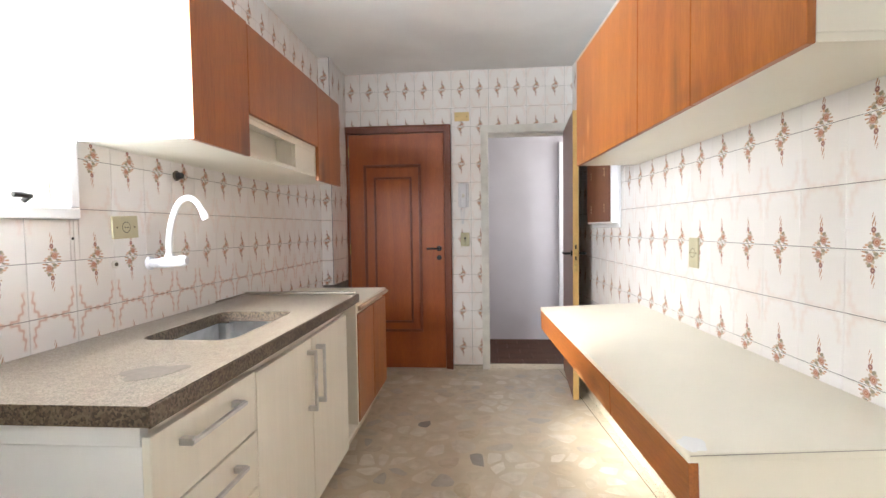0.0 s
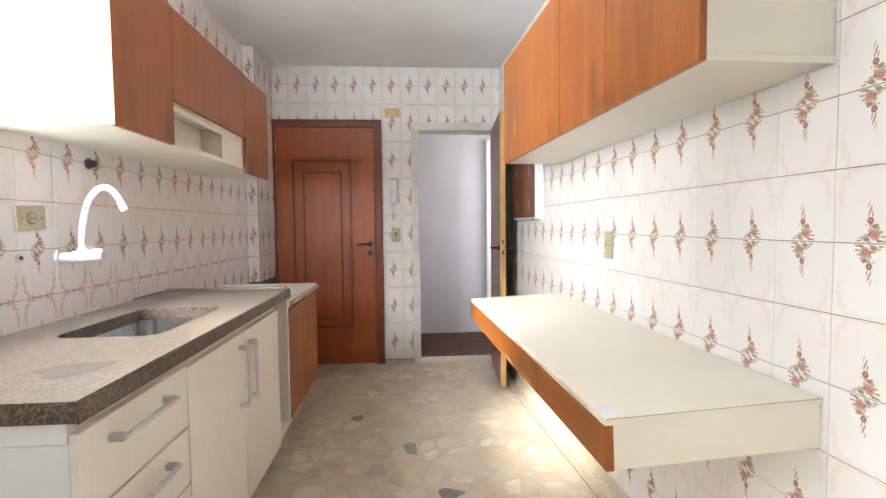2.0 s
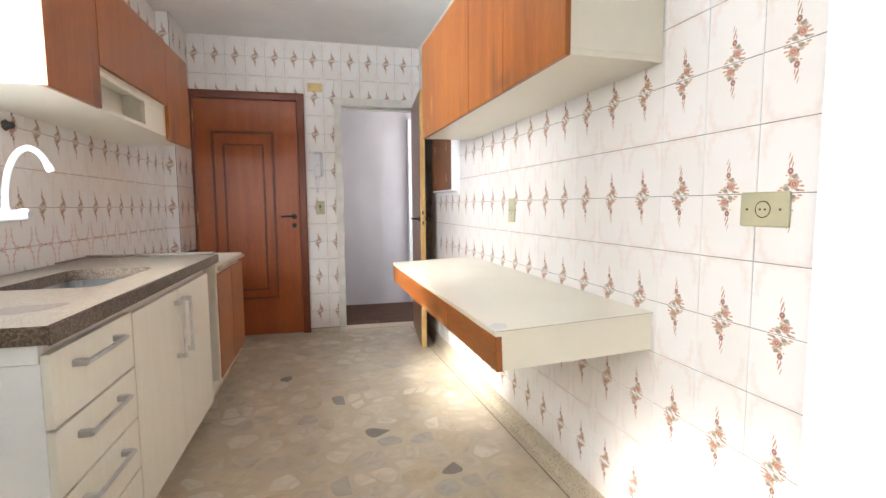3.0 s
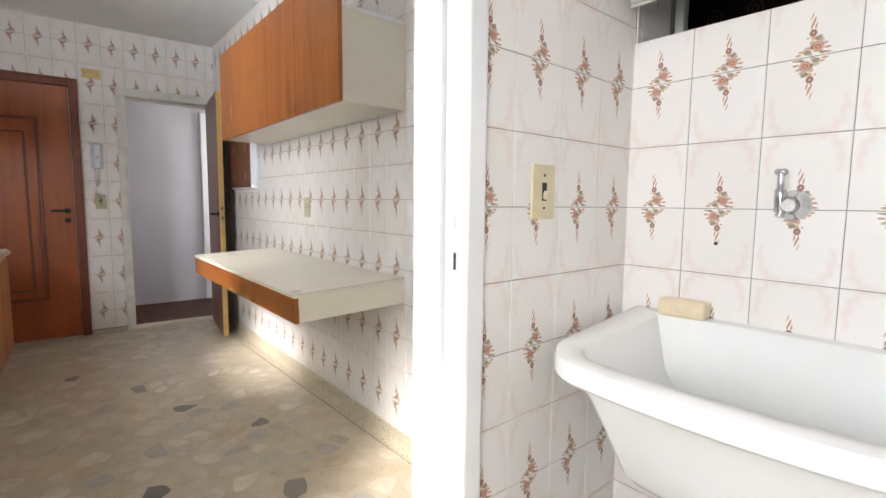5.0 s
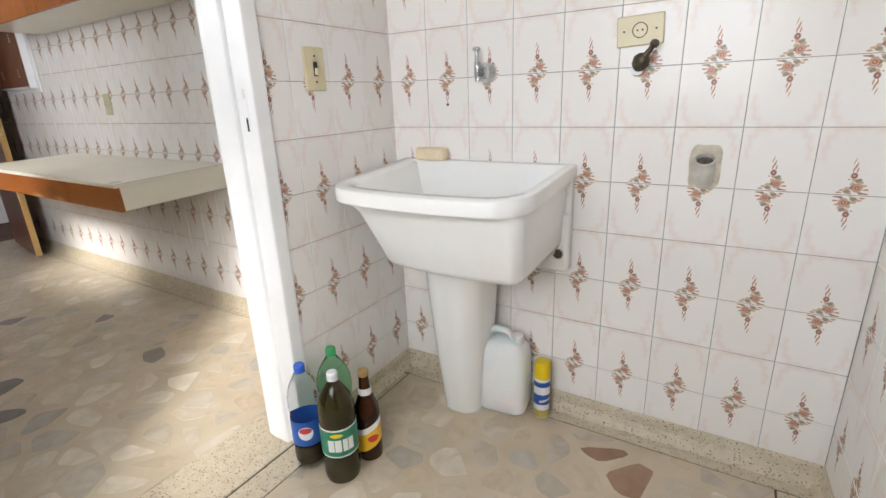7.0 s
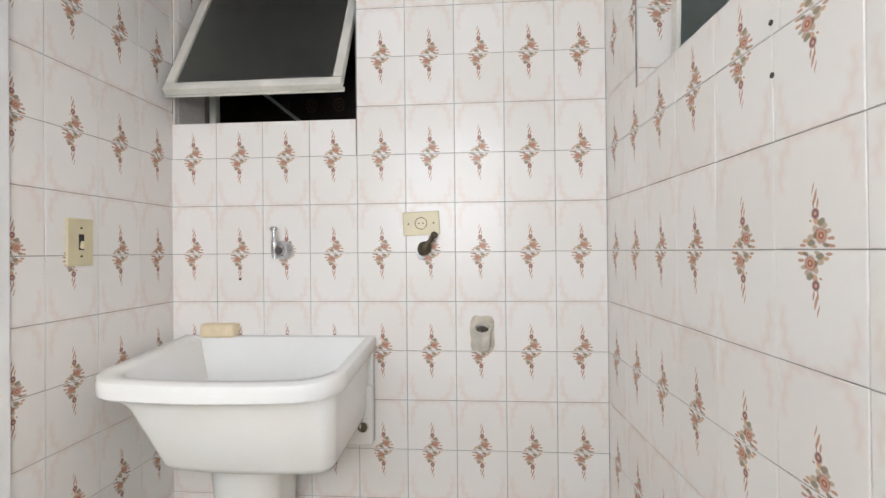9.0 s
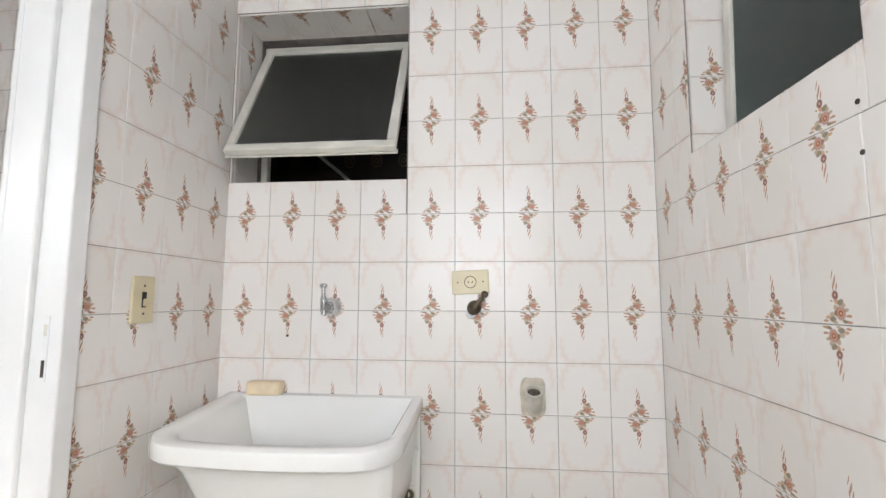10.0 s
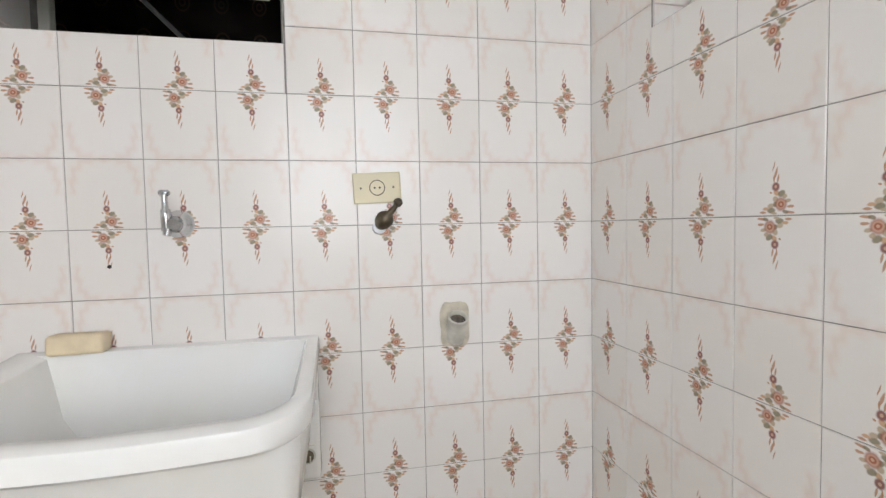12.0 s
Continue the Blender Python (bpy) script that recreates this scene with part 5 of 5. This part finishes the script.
def wrap(parent, r, z0, z1, material, a0=0.0, a1=360.0, n=28, name="label", lean=0.0):
    """A paper band, or part of one, round a bottle."""
    bm = bmesh.new()
    lo, hi = [], []
    full = a1 - a0 >= 360
    for i in range(n + (0 if full else 1)):
        a = radians(a0 + (a1 - a0) * i / n)
        s = lean * math.sin(a - radians((a0 + a1) / 2))
        lo.append(bm.verts.new((r * math.cos(a), r * math.sin(a), z0 + s)))
        hi.append(bm.verts.new((r * math.cos(a), r * math.sin(a), z1 + s)))
    for i in range(n if full else len(lo) - 1):
        j = (i + 1) % len(lo)
        bm.faces.new((lo[i], lo[j], hi[j], hi[i]))
    bmesh.ops.recalc_face_normals(bm, faces=bm.faces)
    return part(name, bm, material, parent, smooth=True)


def patch_round(parent, r, a, z, rx, rz, material, name="label_print", n=20):
    """A flat oval of print that follows a round bottle."""
    bm = bmesh.new()
    vs = []
    for i in range(n):
        t = 2 * math.pi * i / n
        b = radians(a) + rx * math.cos(t) / r
        vs.append(bm.verts.new((r * math.cos(b), r * math.sin(b), z + rz * math.sin(t))))
    bm.faces.new(vs)
    bmesh.ops.triangulate(bm, faces=bm.faces[:])
    return part(name, bm, material, parent)


def pet(name, x, y, material, label, cap, cap_label, r=0.051, h=0.335, fill=0.0):
    b = thing(name, pose(x, y, 0), label, "bottle", "bottles by the door frame")
    prof = [(r * 0.55, 0.003), (r * 0.9, 0.0), (r * 0.98, 0.015), (r, 0.035), (r * 0.97, 0.075), (r * 0.97, 0.19), (r, 0.205), (r * 0.98, 0.235), (r * 0.80, 0.265), (r * 0.48, 0.292), (0.0145, 0.308), (0.0135, h - 0.022)]
    part("bottle_body", lathe(prof), material, b, smooth=True)
    part("cap", lathe([(0.0155, h - 0.024), (0.0158, h - 0.004), (0.013, h), (0.001, h)], 20), cap, b, cap_label)
    if fill:
        part("contents", lathe([(r * 0.5, 0.006), (r * 0.9, 0.02), (r * 0.93, 0.05), (r * 0.92, fill), (0.001, fill)]), GREEN_FILL, b, "dark liquid", smooth=True)
    return b


FRONT = math.degrees(math.atan2(-0.95, -0.76))
b = pet("soda_bottle", 0.315, -0.325, PET_CLEAR, "clear plastic soda bottle with a blue cap and blue label", CAP_BLUE, "blue screw cap", 0.045, 0.33, 0.075)
wrap(b, 0.0455, 0.085, 0.165, LABEL_BLUE)
patch_round(b, 0.0461, FRONT - 10, 0.128, 0.022, 0.022, LABEL_WHITE)
patch_round(b, 0.0464, FRONT - 10, 0.137, 0.018, 0.010, LABEL_RED)
b = pet("soda_bottle", 0.325, -0.443, PET_DARK, "dark olive soda bottle with a green label and white cap", PLASTIC, "white screw cap", 0.052, 0.335)
wrap(b, 0.0513, 0.092, 0.182, LABEL_WHITE)
wrap(b, 0.0517, 0.097, 0.177, LABEL_GREEN)
for i, (dx, wdt) in enumerate(((-0.030, 0.009), (-0.010, 0.009), (0.010, 0.007), (0.027, 0.008))):
    a = FRONT + math.degrees(dx / 0.052)
    g = math.degrees(wdt / 0.052)
    wrap(b, 0.0521, 0.112, 0.150, LABEL_WHITE, a - g, a + g, 6, "label_print", 0.0)
patch_round(b, 0.0521, FRONT - 14, 0.164, 0.018, 0.006, CAP_YELLOW)
b = pet("soda_bottle", 0.420, -0.345, PET_GREEN, "empty translucent green soda bottle with a green cap", CAP_GREEN, "green screw cap", 0.052, 0.335)
b = thing("beer_bottle", pose(0.425, -0.462, 0), "brown glass beer bottle with a slanted yellow label", "bottle", "bottles by the door frame")
part("bottle_body", lathe([(0.030, 0.004), (0.036, 0.0), (0.0375, 0.008), (0.0375, 0.150), (0.035, 0.172), (0.026, 0.196), (0.0175, 0.22), (0.0145, 0.262), (0.0150, 0.275)]), BROWN_GLASS, b, smooth=True)
part("lip", lathe([(0.0145, 0.272), (0.0165, 0.276), (0.0165, 0.288), (0.013, 0.291), (0.001, 0.291)], 20), mat("worn gold foil", (0.45, 0.30, 0.12), 0.4, 0.5, vary=0.3), b)
wrap(b, 0.0195, 0.206, 0.236, LABEL_WHITE, name="neck_label")
wrap(b, 0.0381, 0.045, 0.10, LABEL_YELLOW, FRONT - 75, FRONT + 75, 20, "label", 0.018)
wrap(b, 0.0381, 0.101, 0.122, LABEL_WHITE, FRONT - 75, FRONT + 75, 20, "label", 0.018)
patch_round(b, 0.0388, FRONT + 10, 0.078, 0.018, 0.012, LABEL_RED)


def jug():
    j = thing("plastic_jug", pose(0.842, -0.722, 0, 0, 0, 6), "translucent white plastic jug with a moulded handle", "jug")
    loops = []
    for w, d, z in ((0.070, 0.052, 0.0), (0.082, 0.062, 0.012), (0.084, 0.064, 0.06), (0.083, 0.063, 0.19), (0.078, 0.058, 0.225), (0.058, 0.042, 0.252), (0.030, 0.028, 0.262)):
        lp = []
        for i in range(32):
            a = 2 * math.pi * i / 32
            c, s = math.cos(a), math.sin(a)
            lp.append((d * math.copysign(abs(c) ** 0.45, c), w * math.copysign(abs(s) ** 0.45, s), z))
        loops.append(lp)
    part("jug_body", skin(loops, True, True), JUG_MAT, j, smooth=True)
    part("neck", lathe([(0.021, 0.255), (0.021, 0.285), (0.019, 0.29), (0.001, 0.29)], 20), JUG_MAT, j, m=pose(0, -0.042, -0.012), smooth=True)
    part("jug_handle", tube([(0, -0.025, 0.262), (0, -0.008, 0.285), (0, 0.03, 0.289), (0, 0.062, 0.272), (0, 0.074, 0.225)], 0.012, 12), JUG_MAT, j, smooth=True)


def spray_can():
    c = thing("spray_can", pose(0.848, -0.852, 0), "spray can with a yellow cap and blue and white print", "spray can")
    part("can_body", lathe([(0.0245, 0.0), (0.0262, 0.004), (0.0262, 0.142), (0.024, 0.150)], 24), LABEL_WHITE, c, smooth=True)
    wrap(c, 0.0265, 0.004, 0.032, mat("dull gold print", (0.50, 0.40, 0.12), 0.4, vary=0.1), name="print_band")
    wrap(c, 0.0266, 0.052, 0.090, LABEL_BLUE, name="print_band")
    wrap(c, 0.0266, 0.118, 0.136, LABEL_BLUE, name="print_band")
    wrap(c, 0.0269, 0.066, 0.074, PVC, FRONT - 50, FRONT + 60, 12, "print_band", 0.006)
    part("cap", lathe([(0.0262, 0.146), (0.0268, 0.150), (0.0262, 0.195), (0.022, 0.203), (0.001, 0.203)], 24), CAP_YELLOW, c, "yellow cap", smooth=True)


jug()
spray_can()

for m in (M_SOUTH @ pose(0.748, 0, 1.402), M_SOUTH @ pose(0.749, 0, 1.328), M_EAST @ pose(0.225, 0, 1.006), M_LEFT @ pose(1.27, 0, 1.149)):
    hole = thing("drill_hole", m, "small dark old drill hole in a tile", "drill hole", "old drill holes")
    part("rim", disc(0.0042, 0.0012, "Y", (0, -0.0057, 0), seg=12), DARK_HOLE, hole)

# ---- pieces: tiles of the walls ----
lay_tiles(wall_left, 1.0, 3.46, 0.70, CEIL, 0.075, (WIN_K, (-1, WIN_K[1] + 0.03, WIN_K[2] - 0.018, WIN_K[3] + 0.03)), (-2, 0))
lay_tiles(wall_far, 0.085, 1.99, 0.03, CEIL, 0.065, ((DOOR_W[0], DOOR_W[1], -1, DOOR_W[3]), (DOORWAY[0], 1.94, -1, DOORWAY[3])))
lay_tiles(wall_right, -3.84, 0.085, 0.074, CEIL, -0.125, rise=0.018)
lay_tiles(wall_east, 0.0, 1.35, SKIRT, CEIL, 0.0, (WIN_E,))
lay_tiles(wall_south, 0.0, 1.30, SKIRT, CEIL, 0.0, (WIN_S,))
lay_tiles(wall_stub, JAMB - EAST + 0.047, 0.0, SKIRT, CEIL, 0.0)


def lay_on(parent, base, u0, u1, z0, z1, phase, holes=()):
    """Tiles on a face that is turned against its own wall, such as a pier's side or a window's reveal."""
    before = set(scene.collection.objects)
    lay_tiles(parent, u0, u1, z0, z1, phase, holes)
    for ob in scene.collection.objects:
        if ob not in before:
            ob.matrix_basis = base @ ob.matrix_basis


lay_on(pier, pose(0, 3.46, 0), 0.002, 0.085, 0.75, CEIL, -0.03)
lay_on(pier, pose(0.085, 3.46, 0, 0, 0, 90), 0.0, FAR - 3.46 - 0.006, 0.75, CEIL, 0.0)
# reveals of the two laundry windows
lay_on(wall_east, pose(WIN_E[0], 0, 0, 0, 0, 90), 0.0, 0.17, WIN_E[2], WIN_E[3], 0.02)
lay_on(wall_east, pose(0, 0, WIN_E[3], 0, 0, 0) @ pose(0, 0, 0, 90, 0, 0) @ pose(0, 0, -JOINT), WIN_E[0] + 0.006, WIN_E[1], JOINT - 0.165, JOINT, 0.0)
lay_on(wall_south, pose(WIN_S[0], 0, 0, 0, 0, 90), 0.0, 0.109, WIN_S[2], WIN_S[3], -0.02)

# ---- pieces: broken marble of the floors ----


def cell(site, near):
    """The convex cell of a site among its neighbours."""
    poly = [(site[0] + a, site[1] + c) for a, c in ((-0.2, -0.2), (0.2, -0.2), (0.2, 0.2), (-0.2, 0.2))]
    for o in near:
        mx, my, nx, ny = (site[0] + o[0]) / 2, (site[1] + o[1]) / 2, o[0] - site[0], o[1] - site[1]
        out = []
        for i, p in enumerate(poly):
            q = poly[(i + 1) % len(poly)]
            dp, dq = (p[0] - mx) * nx + (p[1] - my) * ny, (q[0] - mx) * nx + (q[1] - my) * ny
            if dp <= 0:
                out.append(p)
            if (dp < 0 < dq) or (dq < 0 < dp):
                s = dp / (dp - dq)
                out.append((p[0] + s * (q[0] - p[0]), p[1] + s * (q[1] - p[1])))
        poly = out
        if len(poly) < 3:
            break
    return poly


def lay_chips(parent, x0, x1, y0, y1, dark, grey, brown, seed, nearest):
    """Irregular flat stones, each cut to fit its neighbours and set a hair proud of the cement."""
    rng = random.Random(seed)
    step = 0.108
    sites = []
    ny, nx = int((y1 - y0) / step), int((x1 - x0) / step)
    for j in range(-1, ny + 2):
        for i in range(-1, nx + 2):
            if rng.random() < 0.82:
                sites.append((x0 + (i + 0.5 * (j % 2) + rng.uniform(-0.46, 0.46)) * step, y0 + (j + rng.uniform(-0.46, 0.46)) * step))
    for d in dark + brown + grey:
        sites.sort(key=lambda s: (s[0] - d[0]) ** 2 + (s[1] - d[1]) ** 2)
        sites[0] = d
    picks = []
    for s in sites:
        if not (x0 - 0.05 < s[0] < x1 + 0.05 and y0 - 0.05 < s[1] < y1 + 0.05):
            continue
        near = sorted((o for o in sites if o != s), key=lambda o: (s[0] - o[0]) ** 2 + (s[1] - o[1]) ** 2)[:14]
        poly = cell(s, near)
        if len(poly) < 3:
            continue
        special = s in dark or s in brown or s in grey
        k, turn, thin = rng.uniform(0.70, 0.93), rng.uniform(0, math.pi), rng.uniform(0.68, 1.0)
        cx, cy = (s if special else (sum(p[0] for p in poly) / len(poly), sum(p[1] for p in poly) / len(poly)))
        c, e = math.cos(turn), math.sin(turn)
        shaped = []
        for p in poly:
            dx, dy = (p[0] - cx) * k, (p[1] - cy) * k
            far = math.hypot(dx, dy)
            cap = min(1.0, 0.085 / far) if far else 1.0
            u, w = (dx * c + dy * e) * cap, (-dx * e + dy * c) * cap * thin
            shaped.append((cx + u * c - w * e + rng.uniform(-0.007, 0.007), cy + u * e + w * c + rng.uniform(-0.007, 0.007)))
        poly = []
        for i, p in enumerate(shaped):
            o, q = shaped[i - 1], shaped[(i + 1) % len(shaped)]
            f = rng.uniform(0.08, 0.24)
            poly += [(p[0] + (o[0] - p[0]) * f, p[1] + (o[1] - p[1]) * f), (p[0] + (q[0] - p[0]) * f, p[1] + (q[1] - p[1]) * f)]
        poly = [(min(max(p[0], x0 + 0.001), x1 - 0.001), min(max(p[1], y0 + 0.001), y1 - 0.001)) for p in poly]
        if max(p[0] for p in poly) - min(p[0] for p in poly) < 0.02 or max(p[1] for p in poly) - min(p[1] for p in poly) < 0.02:
            continue
        picks.append((s, poly))
    picks.sort(key=lambda q: (q[0][0] - nearest[0]) ** 2 + (q[0][1] - nearest[1]) ** 2)
    rest_v, rest_f = [], []
    for n, (s, poly) in enumerate(picks):
        z = -0.0002 - rng.uniform(0, 0.0005)
        cx, cy = sum(p[0] for p in poly) / len(poly), sum(p[1] for p in poly) / len(poly)
        top = [(cx + (p[0] - cx) * 0.975, cy + (p[1] - cy) * 0.975, z) for p in poly]
        low = [(p[0], p[1], -0.0016) for p in poly]
        m = len(poly)
        faces = [tuple(range(m))] + [(m + i, m + (i + 1) % m, (i + 1) % m, i) for i in range(m)]
        if n < 295:
            me = bpy.data.meshes.new("floor_stone")
            me.from_pydata(top + low, [], faces)
            chance = rng.random()
            me.materials.append(CHIP_SLATE if s in dark else CHIP_BROWN if s in brown else CHIP_GREY if s in grey or chance < 0.05 else CHIP)
            ob = new("floor_stone", me)
            ob.parent = parent
        else:
            b0 = len(rest_v)
            rest_v += top + low
            rest_f += [tuple(b0 + i for i in f) for f in faces]
    if rest_v:
        me = bpy.data.meshes.new("floor_stones")
        me.from_pydata(rest_v, [], rest_f)
        me.materials.append(CHIP)
        ob = new("floor_stones", me)
        ob.parent = parent
        tagged(ob, "far broken marble pieces", "", kind="stuff")


lay_chips(field_kitchen, -0.62, 0.872, 0.002, 3.85, [(-0.167, 2.69), (0.128, 2.246), (0.272, 1.815), (0.536, 1.414), (0.434, 0.775), (0.005, 1.062), (-0.068, 0.80)],
          [(0.48, 1.275), (0.596, 0.54), (-0.045, 2.04), (0.03, 2.99), (0.08, 3.12), (0.44, 2.97)], [], 3, (0.3, 1.2))
lay_chips(field_laundry, -1.1, 0.842, -1.505, -0.314, [], [], [(0.766, -1.075), (0.70, -1.16)], 5, (0.6, -0.9))
